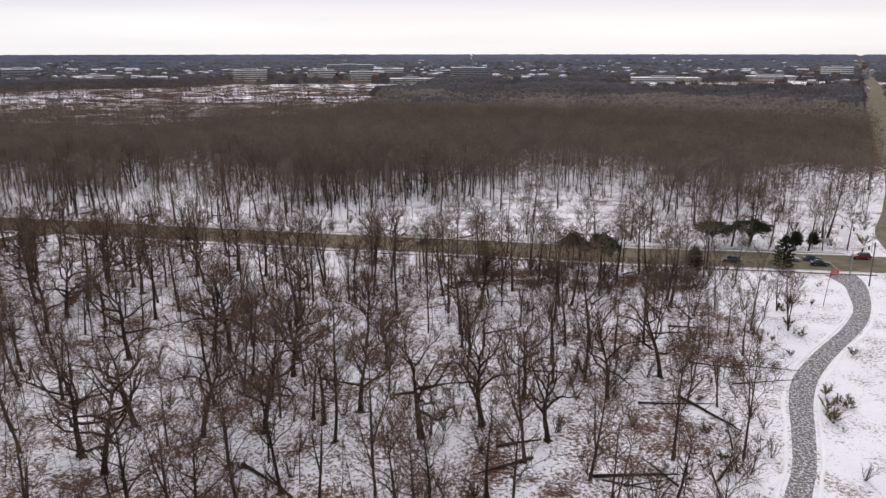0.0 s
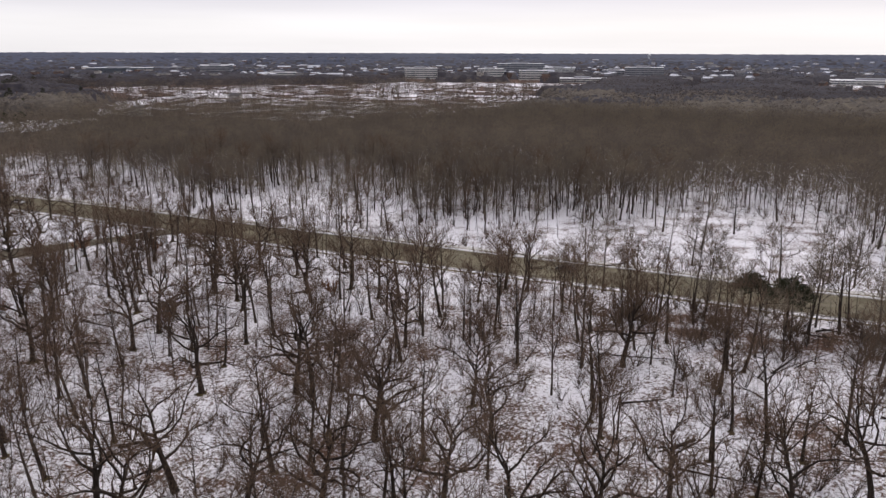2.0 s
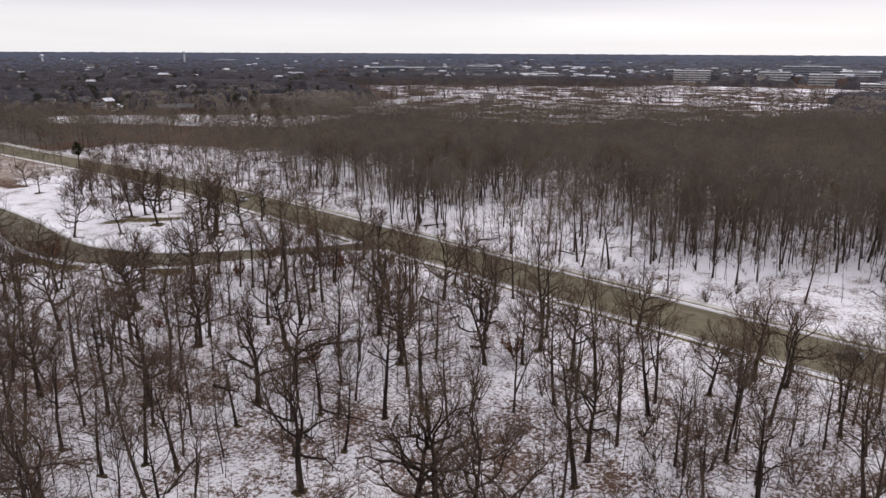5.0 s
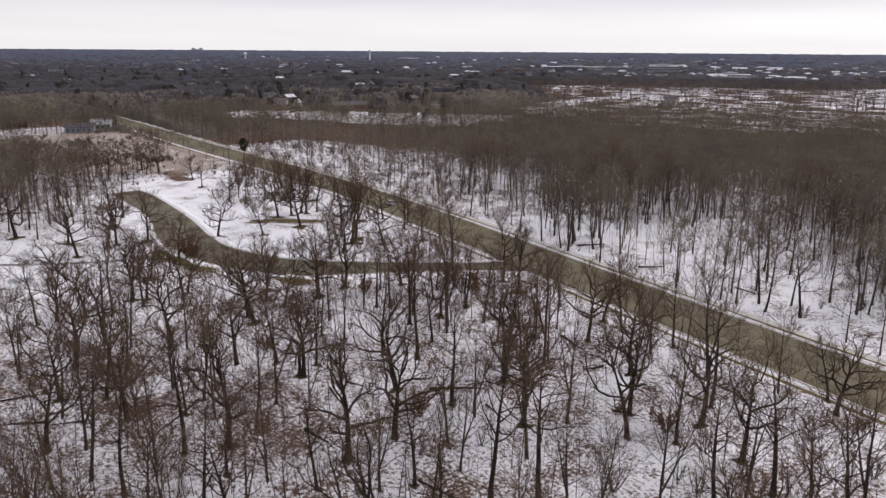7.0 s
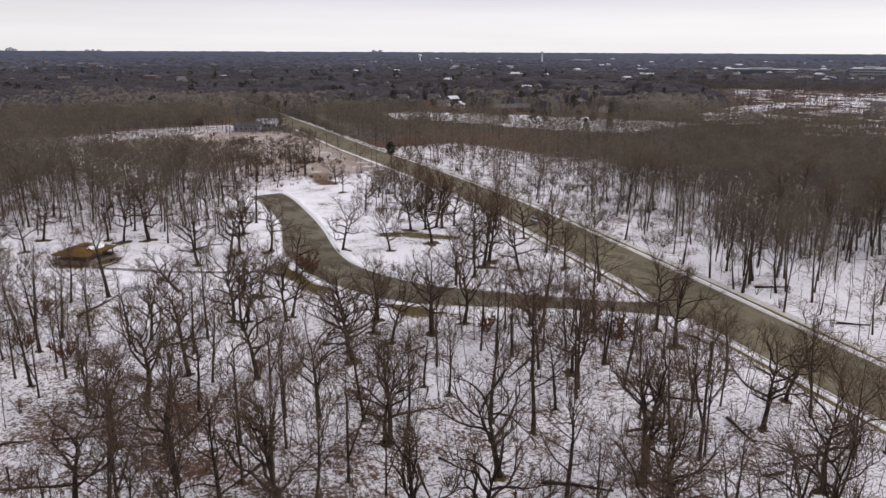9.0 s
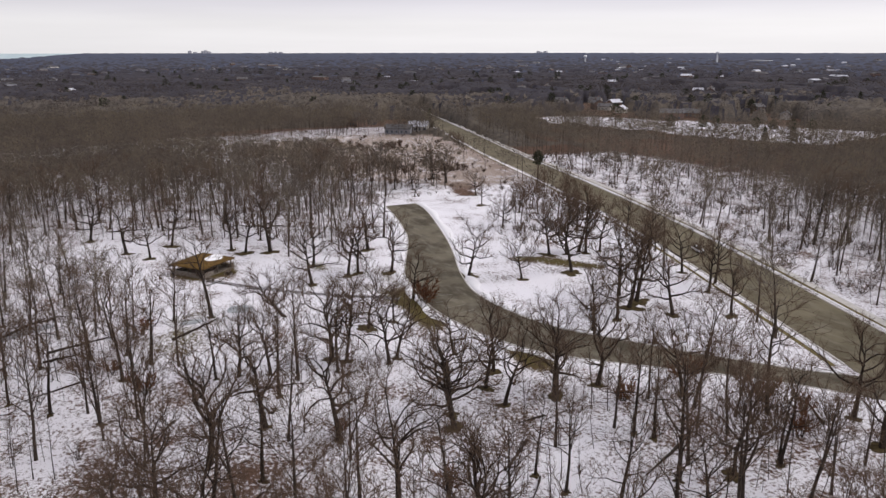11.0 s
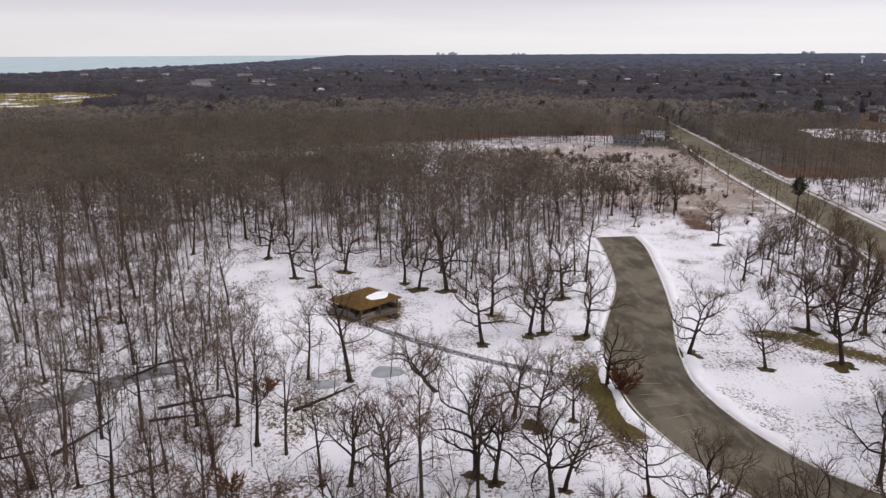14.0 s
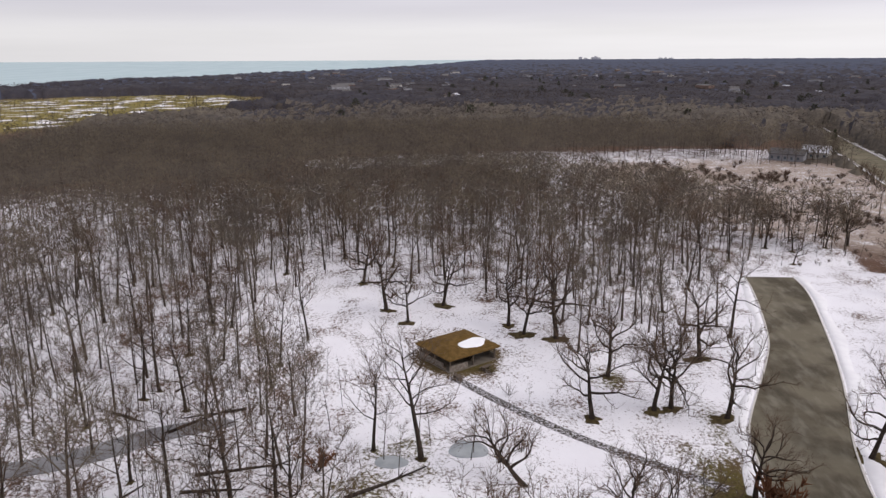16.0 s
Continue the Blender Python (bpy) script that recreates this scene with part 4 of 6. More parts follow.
def thinning(x, y):
    """How likely a tree stands at a place: 1 in the woods, little in the clearings, none on paving."""
    p = 1.02 + 0.14 * wave(x, y, 45, 21)
    south = (y < 200 - 0.28 * x) & (x > -330)
    p = np.where(south, 0.47 + 0.05 * ramp(-x, 45, 70) + 0.24 * wave(x, y, 30, 22) , p)
    p = np.where(south & (x < -218), 0.80 + 0.2 * wave(x, y, 26, 23), p)
    p = np.where(~south & (away(ROAD, x, y) < 45), p * (0.78 + 0.14 * ramp(-x, 40, 70) * (1 - ramp(-x, 90, 120))), p)
    for poly, value in ((PARK, 0.0), (SPROUT, 0.46), (SPARSE, 0.33), (FIELD, 0.02), (NORTH, 0.07), (NORTHWEST, 0.35), (EAST, 0.03), (FARSNOW, 0.72), (STRIP, 0.02), (GOLF, 0.22), (SNOWFAR, 0.1), (SNOWFAR_B, 0.15)):
        soft = 30 if poly in (FARSNOW, GOLF, STRIP) else 12
        jag = 40 if poly in (FARSNOW, GOLF, SNOWFAR, SNOWFAR_B) else 0
        jx, jy = x + 5 * wave(x, y, 18, 77) + jag * wave(x, y, 140, 35), y + 5 * wave(x, y, 18, 78) + jag * wave(x, y, 140, 36)
        m = in_soft(poly, jx, jy, soft)
        if poly in FAR_OPEN:  # low growth before the far openings too
            for k in (1.1, 1.22):
                m = np.maximum(m, (0.5 if poly is STRIP else 0.85) * in_soft(poly, k * (jx + 30) - 30, k * (jy - 90) + 90, soft))
        if poly in FAR_OPEN:
            value = np.clip(value + (0.10 if poly is GOLF else 0.06 if poly is STRIP else 0.45) * wave(x, y, 55, 91), 0.01, 0.75)
        p = p * (1 - m) + value * m
    for cx, cy, rad, more in GLADES:
        p = p + more * ramp(1.5 - np.hypot(x - cx, y - cy) / rad, 0, 1.0)
    p = np.where((away(BELT, x, y) < 27) & ~inside(FIELD, x, y), 0.62, p)
    for hx, hy, hw in HOUSES + HOUSES_B + SUBURB + OFFICE_SITES:
        k = (55 if hw < 40 else 95) / math.hypot(hx + 30, hy - 90)
        p = np.where(away([(hx, hy), (hx - k * (hx + 30), hy - k * (hy - 90))], x, y) < (13 if hw < 40 else 42), 0.12, p)
    p = np.where(paved(x, y) < 3.0, 0.0, p)
    p = np.where(away(FOOTWAY, x, y) < 4.0, 0.0, p)
    p = np.where(np.hypot(x + 204, y - 135) < 13, 0.0, p)
    p = np.where(far_fields(x, y) > 0.4, 0.1, p)
    return np.where(inside(LAKE, x, y), 0.0, p)


def clear_of(x, y, gap):
    ok = np.ones(len(x), bool)
    for a, b in STANDING:
        ok &= np.hypot(x - a, y - b) > gap
    return ok


walked = lambda x, y: away(PATHWAY, x, y)
x, y, rng = scatter(11, 5.3, -330, 170, 20, 330, lambda x, y, u: seen(x, y) & (walked(x, y) < 180) & (u < thinning(x, y)))
k = clear_of(x, y, 4.2)
x, y = x[k], y[k]
order = np.argsort(walked(x, y))
x, y = x[order], y[order]
tall_n = 0
rest = []
for i, (a, b) in enumerate(zip(x, y)):
    h = rng.uniform(11, 18.5)
    if i % 6 == 5:
        h = rng.uniform(6, 10)
    if a < -280 and b < 270:
        h *= 0.75
    if tall_n < 280 and i % 6 != 5:
        plant("timber" if i % 5 in (0, 3) else "tall", a, b, h, 0.75 if i % 5 in (0, 3) else 0.0)
        tall_n += 1
    elif i % 6 == 5 and i < 1100:
        plant("young", a, b, h)
    elif i % 6 == 2 and b > 216 - 0.28 * a:
        plant("timber", a, b, h + 1, label="bare timber tree in the woods across the road")
    else:
        rest.append((a, b, float(height(a, b)), rng.uniform(0, 6.28), h / 10, rng.uniform(0.8, 1.45)))
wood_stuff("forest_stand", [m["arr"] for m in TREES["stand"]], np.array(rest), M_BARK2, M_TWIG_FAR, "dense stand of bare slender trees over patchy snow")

light = [grow_light(300 + i, 5, 98, 0.152, 3.7, 4.0, 0.09) for i in range(6)]
x, y, rng = scatter(12, 6.7, -640, 420, -120, 640, lambda x, y, u: seen(x, y) & (walked(x, y) >= 180) & (walked(x, y) < 470) & (u < thinning(x, y)))
rows = np.stack([x, y, height(x, y), rng.uniform(0, 6.28, x.size), rng.uniform(1.25, 1.8, x.size), rng.uniform(0.9, 1.3, x.size)], -1)
x, y, edge = scatter(15, 6.2, -480, 200, -60, 420, lambda x, y, u: seen(x, y) & (((y > 222 - 0.28 * x) & (away(ROAD, x, y) > 50)) | (x < -285)) & (walked(x, y) > 95) & (walked(x, y) < 270) & (u < 0.85 * thinning(x, y) - 0.12))
rows = np.concatenate([rows, np.stack([x, y, height(x, y), edge.uniform(0, 6.28, x.size), edge.uniform(0.9, 1.85, x.size), edge.uniform(0.85, 1.3, x.size)], -1)])
hedge = np.random.default_rng(61)
hy = np.repeat(np.arange(70, 260, 5.0), 3) + hedge.uniform(-3, 3, 114)
hx = np.interp(hy, [p[1] for p in BELT], [p[0] for p in BELT]) + hedge.uniform(-15, 15, 114)
hx, hy = np.append(hx, (-456, -454, -453, -450, -447, -452, -445, -442, -448, -458, -440, -437)), np.append(hy, (256, 261, 266, 271, 275, 280, 284, 278, 287, 251, 268, 288))
n = len(hx)
rows = np.concatenate([rows, np.stack([hx, hy, height(hx, hy), hedge.uniform(0, 6.28, n), hedge.uniform(1.0, 1.6, n), hedge.uniform(0.9, 1.25, n)], -1)])
x, y, lone = scatter(16, 14, -700, 20, 520, 1260, lambda x, y, u: inside(FARSNOW, x, y) & (u < 0.42 + 0.75 * wave(x, y, 70, 92)))
rows = np.concatenate([rows, np.stack([x, y, height(x, y), lone.uniform(0, 6.28, x.size), lone.uniform(0.8, 1.35, x.size), lone.uniform(1.1, 1.6, x.size)], -1)])
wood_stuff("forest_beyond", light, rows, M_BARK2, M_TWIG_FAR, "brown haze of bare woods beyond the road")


coarse = [grow_light(400 + i, 0, 21, 0.30, 3.6, 5.2, 0.12) for i in range(6)]
x, y, rng = scatter(13, 11.0, -1300, 900, -420, 1300, lambda x, y, u: seen(x, y) & (walked(x, y) >= 470) & (walked(x, y) < 1150) & (u < thinning(x, y)))
rows = np.stack([x, y, height(x, y), rng.uniform(0, 6.28, x.size), rng.uniform(1.15, 1.5, x.size), rng.uniform(1.1, 1.7, x.size)], -1)
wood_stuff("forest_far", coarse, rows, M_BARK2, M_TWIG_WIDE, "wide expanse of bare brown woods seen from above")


x, y, rng = scatter(14, 25, -1900, 1500, -1200, 1900, lambda x, y, u: seen(x, y) & (walked(x, y) >= 1150) & (walked(x, y) < 1750) & (u < thinning(x, y)))
rows = np.stack([x, y, height(x, y), rng.uniform(0, 6.28, x.size), rng.uniform(1.2, 1.7, x.size), rng.uniform(1.5, 2.3, x.size)], -1)
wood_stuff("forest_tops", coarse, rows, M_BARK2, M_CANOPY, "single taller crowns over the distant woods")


def canopy_sheet():
    """The closed tops of the far woods: an uneven roof of crowns, open where the land is open."""
    rng = np.random.default_rng(17)
    az = np.radians(np.arange(-46, 139, 0.23))
    rad = 250 * 1.0135 ** np.arange(0, 225)
    rad = rad[rad < 4880]
    A, R = np.meshgrid(az, rad, indexing="ij")
    R = R * (1 + rng.uniform(-0.006, 0.006, R.shape))
    A = A + rng.uniform(-0.0018, 0.0018, A.shape)
    x, y = -10 - R * np.sin(A), 60 + R * np.cos(A)
    tall = 11.6 + 1.6 * wave(x, y, 70, 41) + (1.5 * wave(x, y, 12, 44) + 1.0 * wave(x, y, 26, 46)) * (1 - ramp(R, 700, 1200)) + (1.8 * wave(x, y, 420, 42) + rng.uniform(-1.5, 1.5, R.shape) * (0.6 + 1.0 * ramp(R, 800, 2000))) * (1 - 0.9 * ramp(R, 2600, 4200))
    shut = np.clip((thinning(x, y) - 0.45) / 0.35, 0, 1) * np.prod([1 - in_soft(poly, x, y, 10) for poly in FAR_OPEN], axis=0) * ramp(away(BELT, x, y), 26, 60)
    far_off = away(PATHWAY, x, y)
    h = height(x, y) - 1.5 + tall * shut * (0.6 * ramp(far_off, 300, 430) + 0.4 * ramp(far_off, 430, 520))
    n, m = R.shape
    i = (np.arange(n - 1)[:, None] * m + np.arange(m - 1)).ravel()
    quads = np.stack([i, i + m, i + m + 1, i + 1], -1)
    low = (h - height(x, y)).ravel() < -0.5
    quads = quads[~low[quads].all(1)]
    # quads dither into the haze-blue material with distance, around 2500 m
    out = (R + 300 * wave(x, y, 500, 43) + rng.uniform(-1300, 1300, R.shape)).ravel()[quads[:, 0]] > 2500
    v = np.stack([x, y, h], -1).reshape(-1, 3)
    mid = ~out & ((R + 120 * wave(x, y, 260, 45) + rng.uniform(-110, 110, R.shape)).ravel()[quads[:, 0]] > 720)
    for name, part_of, mat, label in (("forest_distant", ~out & ~mid, M_CANOPY_SHEET, "closed brown crowns of the woods beyond the fields"), ("forest_plain", mid, M_CANOPY_MID, "plum-brown crowns of far woods between houses, cooled for haze"), ("forest_horizon", out, M_CANOPY_HAZE, "wooded plain reaching the horizon, coloured slate-blue for haze")):
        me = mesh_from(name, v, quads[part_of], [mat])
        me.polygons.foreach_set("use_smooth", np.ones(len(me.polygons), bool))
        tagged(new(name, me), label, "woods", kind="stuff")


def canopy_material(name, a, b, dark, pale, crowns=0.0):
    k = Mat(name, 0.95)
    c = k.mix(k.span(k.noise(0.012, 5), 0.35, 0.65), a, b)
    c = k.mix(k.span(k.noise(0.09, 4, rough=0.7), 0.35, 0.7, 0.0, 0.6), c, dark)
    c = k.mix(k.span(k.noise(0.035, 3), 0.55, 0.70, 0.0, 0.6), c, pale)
    # noise paints lighter crown tops and shaded gaps between the crowns
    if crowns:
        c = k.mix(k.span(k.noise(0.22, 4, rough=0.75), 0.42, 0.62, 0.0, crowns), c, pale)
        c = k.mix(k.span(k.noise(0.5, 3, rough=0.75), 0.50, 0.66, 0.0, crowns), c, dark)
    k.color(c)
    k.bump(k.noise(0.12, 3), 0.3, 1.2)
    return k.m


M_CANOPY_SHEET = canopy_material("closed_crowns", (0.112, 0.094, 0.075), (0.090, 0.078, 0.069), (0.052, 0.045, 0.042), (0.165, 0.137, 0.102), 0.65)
# plum, then slate-blue: distance haze put into the crown colours
M_CANOPY_MID = canopy_material("haze_plum_crowns", (0.060, 0.054, 0.060), (0.050, 0.046, 0.055), (0.035, 0.032, 0.039), (0.086, 0.074, 0.070))
M_CANOPY_HAZE = canopy_material("haze_slate_crowns", (0.078, 0.087, 0.122), (0.070, 0.079, 0.114), (0.056, 0.063, 0.090), (0.100, 0.104, 0.128))
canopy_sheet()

# ---- lake ----
def lake_sheet():
    bm = bmesh.new()
    near, n = fine(SHORE, 8), 26
    rows = []
    for x, y in near:
        col = []
        for k in range(n):
            s = (k / (n - 1)) ** 1.6
            yy = y + (-4985 - y) * s
            r = math.hypot(x + 40, yy - 80)
            col.append(bm.verts.new((x, yy, float(height(x, yy)) * 1.3 + 0.6)))
        rows.append(col)
    for a, b in zip(rows, rows[1:]):
        for k in range(n - 1):
            f = bm.faces.new((a[k], a[k + 1], b[k + 1], b[k]))
            f.smooth = True
    bmesh.ops.recalc_face_normals(bm, faces=bm.faces)
    return tagged(part("water_lake", bm, M_WATER), "pale blue-green lake out to the horizon", "lake", kind="structure")


lake_sheet()


# ---- shrubs, logs, brush ----
def grow_shrub(seed, leafy=False):
    """A many-stemmed bush about 1 m high and wide, scaled when placed."""
    rng = np.random.default_rng(seed)
    w = Wood()
    for i in range(9):
        a, el = rng.uniform(0, 6.28), radians(rng.uniform(40, 80))
        d = np.array((math.cos(a) * math.cos(el), math.sin(a) * math.cos(el), math.sin(el)))
        pts = course(rng, np.array((rng.normal() * 0.05, rng.normal() * 0.05, -0.03)), d, rng.uniform(0.7, 1.05), 2, 14, 0.05)
        w.tube("trunk", pts, [0.016, 0.011, 0.004], 3)
        for k in range(24 if leafy else 16):
            p, dd = along(pts, rng.uniform(0.3, 1.0))
            dd = swerve(rng, dd, rng.uniform(20, 60))
            w.sliver(p, p + dd * rng.uniform(0.15, 0.36), 0.052 if leafy else 0.014, unit(np.cross(dd, rng.normal(size=3))))
    return {k: (np.array(w.v[k]), np.array(w.f[k])) for k in ("trunk", "crown")}


SHRUBS = []
for i in range(5):
    arr = grow_shrub(700 + i)
    SHRUBS.append((arr, mesh_from("stem", *arr["trunk"], [M_BARK2]), mesh_from("twig_crown", *arr["crown"], [M_TWIG])))
RUSSET = []
for i in range(3):
    arr = grow_shrub(720 + i, True)
    RUSSET.append((arr, mesh_from("stem", *arr["trunk"], [M_BARK]), mesh_from("leaf_crown", *arr["crown"], [M_RUSSET])))
WEED = []
for i in range(2):
    arr = grow_shrub(740 + i, True)
    WEED.append((arr, mesh_from("stem", *arr["trunk"], [M_BARK2]), mesh_from("stalk_crown", *arr["crown"], [M_VERGE])))


def shrub(x, y, size, kinds, label, group, parts):
    model = tree_rng.choice(kinds)
    ob = thing("shrub", x, y, float(height(x, y)), tree_rng.uniform(0, 360), label, "shrub", group, size)
    for name, me in zip(parts, model[1:]):
        new(name, me).parent = ob


for x, y, size in ((44.4, 115.6, 4), (33.2, 111.9, 4.5), (21.3, 115.2, 4), (-11.5, 115.7, 3.5), (54, 94.2, 2.5), (65.6, 109.1, 2.5), (59.5, 122, 3.5), (-6.3, 151.1, 5), (6, 155.3, 5), (21.8, 174.2, 5.5), (41.1, 180.9, 5), (30.2, 142, 4), (3.8, 131.6, 4.5), (60.2, 77.2, 2.8), (-159.1, 132.8, 2.2), (-141.1, 148.4, 3), (-174.2, 145.5, 3), (-190.5, 143.5, 2.2), (27, 178, 5), (34, 176, 4.5), (47, 172, 4), (-100, 203, 4.5), (-96.5, 208, 4), (-93, 204, 5), (-102, 198.5, 4.5), (-89, 209, 4), (-97, 199, 5), (-386, 281, 6), (-393, 283, 7), (-400, 284, 6.5), (-408, 286, 7), (-416, 288, 6), (-424, 290, 7), (-378, 279, 5)):
    shrub(x, y, size, SHRUBS, "bare brown many-stemmed thicket shrub in snow", "thicket shrubs", ("stem", "twig_crown"))
for x, y, size in ((-38.5, 173.3, 4), (-66, 153.3, 4), (-118.5, 144.2, 3), (-101.7, 152.9, 3.5), (-113.6, 197.8, 5), (-104.5, 203.5, 4.5), (-99, 206, 3.5), (-94.5, 200, 4), (-111.9, 184.8, 4), (-140.6, 120.9, 4), (-164.5, 173.4, 5.0), (-163.2, 174.2, 4.2), (-166.3, 120.5, 4), (-150, 116, 3)):
    shrub(x, y, size, RUSSET, "shrub holding dead russet leaves", "russet shrubs", ("stem", "leaf_crown"))
for x, y, size in ((65.1, 91.5, 2.2), (69.2, 100.3, 2.0), (67, 96, 2.0), (66, 93, 1.8), (134.5, 187.6, 3.5), (-198.2, 140.5, 1.5)):
    shrub(x, y, size, WEED, "clump of dry tan weeds standing in snow", "dry weeds", ("stem", "stalk_crown"))

x, y, rng = scatter(30, 3.6, -40, 88, 60, 196, lambda x, y, u: seen(x, y) & ~inside(EAST, x, y) & (paved(x, y) > 2) & (y < 200 - 0.28 * x) & (u < 0.24 + 0.04 * ramp(x, -20, 30) + 0.36 * wave(x, y, 22, 55)))
rows = np.stack([x, y, height(x, y), rng.uniform(0, 6.28, x.size), rng.uniform(1.4, 4.6, x.size), rng.uniform(0.8, 1.2, x.size)], -1)
wood_stuff("thicket", [m[0] for m in SHRUBS], rows, M_BARK2, M_TWIG, "dense bare brown thicket between the trees", "undergrowth")
for x, y, h in ((-173, 139.4, 7), (-176.2, 141.6, 6), (-171, 139.2, 7), (-178, 131.6, 8), (-170, 128.2, 9), (-188, 146.5, 3.5), (-184.6, 150, 3), (-174.8, 133.5, 7), (-165, 131, 8), (-168.5, 143, 6)):
    plant("young", x, y, h)


def grow_sapling(seed):
    """A thin upright stem 10 m high with a few side twigs."""
    rng = np.random.default_rng(seed)
    w = Wood()
    stem = course(rng, np.zeros(3), unit(np.array((rng.normal() * 0.09, rng.normal() * 0.09, 1))), 10, 3, 5, 0.1)
    w.tube("trunk", stem, [0.075, 0.06, 0.04, 0.01], 3)
    for _ in range(22):
        p, d = along(stem, rng.uniform(0.35, 1.0))
        d = unit(swerve(rng, d, rng.uniform(25, 50)))
        w.sliver(p, p + d * rng.uniform(0.8, 2.0), 0.05, unit(np.cross(d, rng.normal(size=3))))
    return {k: (np.array(w.v[k]), np.array(w.f[k])) for k in ("trunk", "crown")}


x, y, rng = scatter(36, 3.3, -300, 140, 50, 330, lambda x, y, u: seen(x, y) & (walked(x, y) < 215) & (u < (0.52 + 0.16 * ramp(-x, 120, 160) * ramp(150 - y, 0, 20) + 0.25 * ramp(y - 225 + 0.28 * x, 0, 10)) * thinning(x, y)))
rows = np.stack([x, y, height(x, y), rng.uniform(0, 6.28, x.size), rng.uniform(0.45, 1.05, x.size), rng.uniform(0.8, 1.2, x.size)], -1)
wood_stuff("saplings", [grow_sapling(760 + i) for i in range(8)], rows, M_BARK, M_BRUSH, "thin upright saplings crowding between the trees", "saplings")
x, y, rng = scatter(31, 6.0, -300, 150, 40, 300, lambda x, y, u: seen(x, y) & (walked(x, y) < 150) & (u < 0.55 * thinning(x, y)))
rows = np.stack([x, y, height(x, y), rng.uniform(0, 6.28, x.size), rng.uniform(0.7, 2.9, x.size), rng.uniform(0.8, 1.3, x.size)], -1)
wood_stuff("undergrowth", [m[0] for m in SHRUBS], rows, M_BARK2, M_TWIG, "bare brown undergrowth scattered through the woods", "undergrowth")
x, y, rng = scatter(35, 4.2, -40, 160, 190, 285, lambda x, y, u: (y > 206 - 0.28 * x) & (paved(x, y) > 3) & (u < 0.12 + 0.26 * ramp(x, 80, 110) + 0.3 * wave(x, y, 26, 57)))
rows = np.stack([x, y, height(x, y), rng.uniform(0, 6.28, x.size), rng.uniform(1.2, 4.2, x.size), rng.uniform(0.8, 1.3, x.size)], -1)
wood_stuff("hedge_brush", [m[0] for m in SHRUBS], rows, M_BARK2, M_TWIG, "bare brown brush in the clearing over the road", "undergrowth")
x, y, rng = scatter(37, 1.9, 20, 110, 60, 165, lambda x, y, u: seen(x, y) & (paved(x, y) > 2.2) & (away(TRAIL_L, x, y) < 17) & (u < 0.13 + 0.30 * wave(x, y, 14, 58)))
rows = np.stack([x, y, height(x, y), rng.uniform(0, 6.28, x.size), rng.uniform(0.5, 1.7, x.size), rng.uniform(0.9, 1.6, x.size)], -1)
wood_stuff("trailside_brush", [m[0] for m in SHRUBS[:2] + RUSSET], rows, M_BARK2, M_BRUSH, "low reddish brush and briars beside the trail", "undergrowth")
x, y, rng = scatter(41, 3.6, -345, -125, 255, 345, lambda x, y, u: inside(SPROUT, x, y) & (paved(x, y) > 4) & (u < 0.36 + 0.35 * wave(x, y, 19, 67)))
rows = np.stack([x, y, height(x, y), rng.uniform(0, 6.28, x.size), rng.uniform(1.2, 4.2, x.size), rng.uniform(0.9, 1.3, x.size)], -1)
wood_stuff("sprouting_brush", [m[0] for m in SHRUBS], rows, M_BARK2, M_BRUSH, "reddish young growth in snow beyond the road", "undergrowth")
VERGE_BRUSH = [(-196, 212), (-215, 212), (-240, 232), (-262, 250), (-270, 262), (-236, 254), (-202, 246), (-198, 228)]
x, y, rng = scatter(38, 2.6, -275, -190, 205, 265, lambda x, y, u: inside(VERGE_BRUSH, x, y) & (paved(x, y) > 3) & (u < 0.42 + 0.4 * wave(x, y, 16, 59)))
rows = np.stack([x, y, height(x, y), rng.uniform(0, 6.28, x.size), rng.uniform(1.2, 3.6, x.size), rng.uniform(0.9, 1.3, x.size)], -1)
wood_stuff("roadside_brush", [m[0] for m in SHRUBS], rows, M_BARK2, M_TWIG, "dense brown brush between the drive and the road", "undergrowth")
x, y, rng = scatter(39, 5.2, -275, -190, 205, 265, lambda x, y, u: inside(VERGE_BRUSH, x, y) & (paved(x, y) > 3) & (u < 0.62))
for i, (a, b) in enumerate(zip(x, y)):
    plant("tall" if i % 2 else "young", a, b, rng.uniform(9, 13.5) if i % 2 else rng.uniform(6, 11), label="thin bare tree in the brush beside the road")
DARK_BRUSH = [(12, 176), (20, 158), (44, 150), (76, 150), (82, 162), (62, 172), (40, 178), (26, 183)]
x, y, rng = scatter(40, 2.3, 5, 90, 145, 195, lambda x, y, u: inside(DARK_BRUSH, x, y) & (paved(x, y) > 2) & (u < 0.30 + 0.55 * wave(x, y, 13, 60)))
rows = np.stack([x, y, height(x, y), rng.uniform(0, 6.28, x.size), rng.uniform(2.0, 5.2, x.size), rng.uniform(0.8, 1.2, x.size)], -1)
wood_stuff("dark_thicket", [m[0] for m in SHRUBS], rows, M_BARK2, M_TWIG, "dark tangled thicket along the road", "undergrowth")
x, y, rng = scatter(34, 3.4, -350, -262, 205, 272, lambda x, y, u: (paved(x, y) > 3) & (u < 0.14 + 0.4 * wave(x, y, 20, 66)))
rows = np.stack([x, y, height(x, y), rng.uniform(0, 6.28, x.size), rng.uniform(0.7, 2.0, x.size), rng.uniform(0.9, 1.4, x.size)], -1)
wood_stuff("brush", [m[0] for m in SHRUBS + RUSSET], rows, M_BARK2, M_BRUSH, "rusty brown brush along the field by the road", "undergrowth")
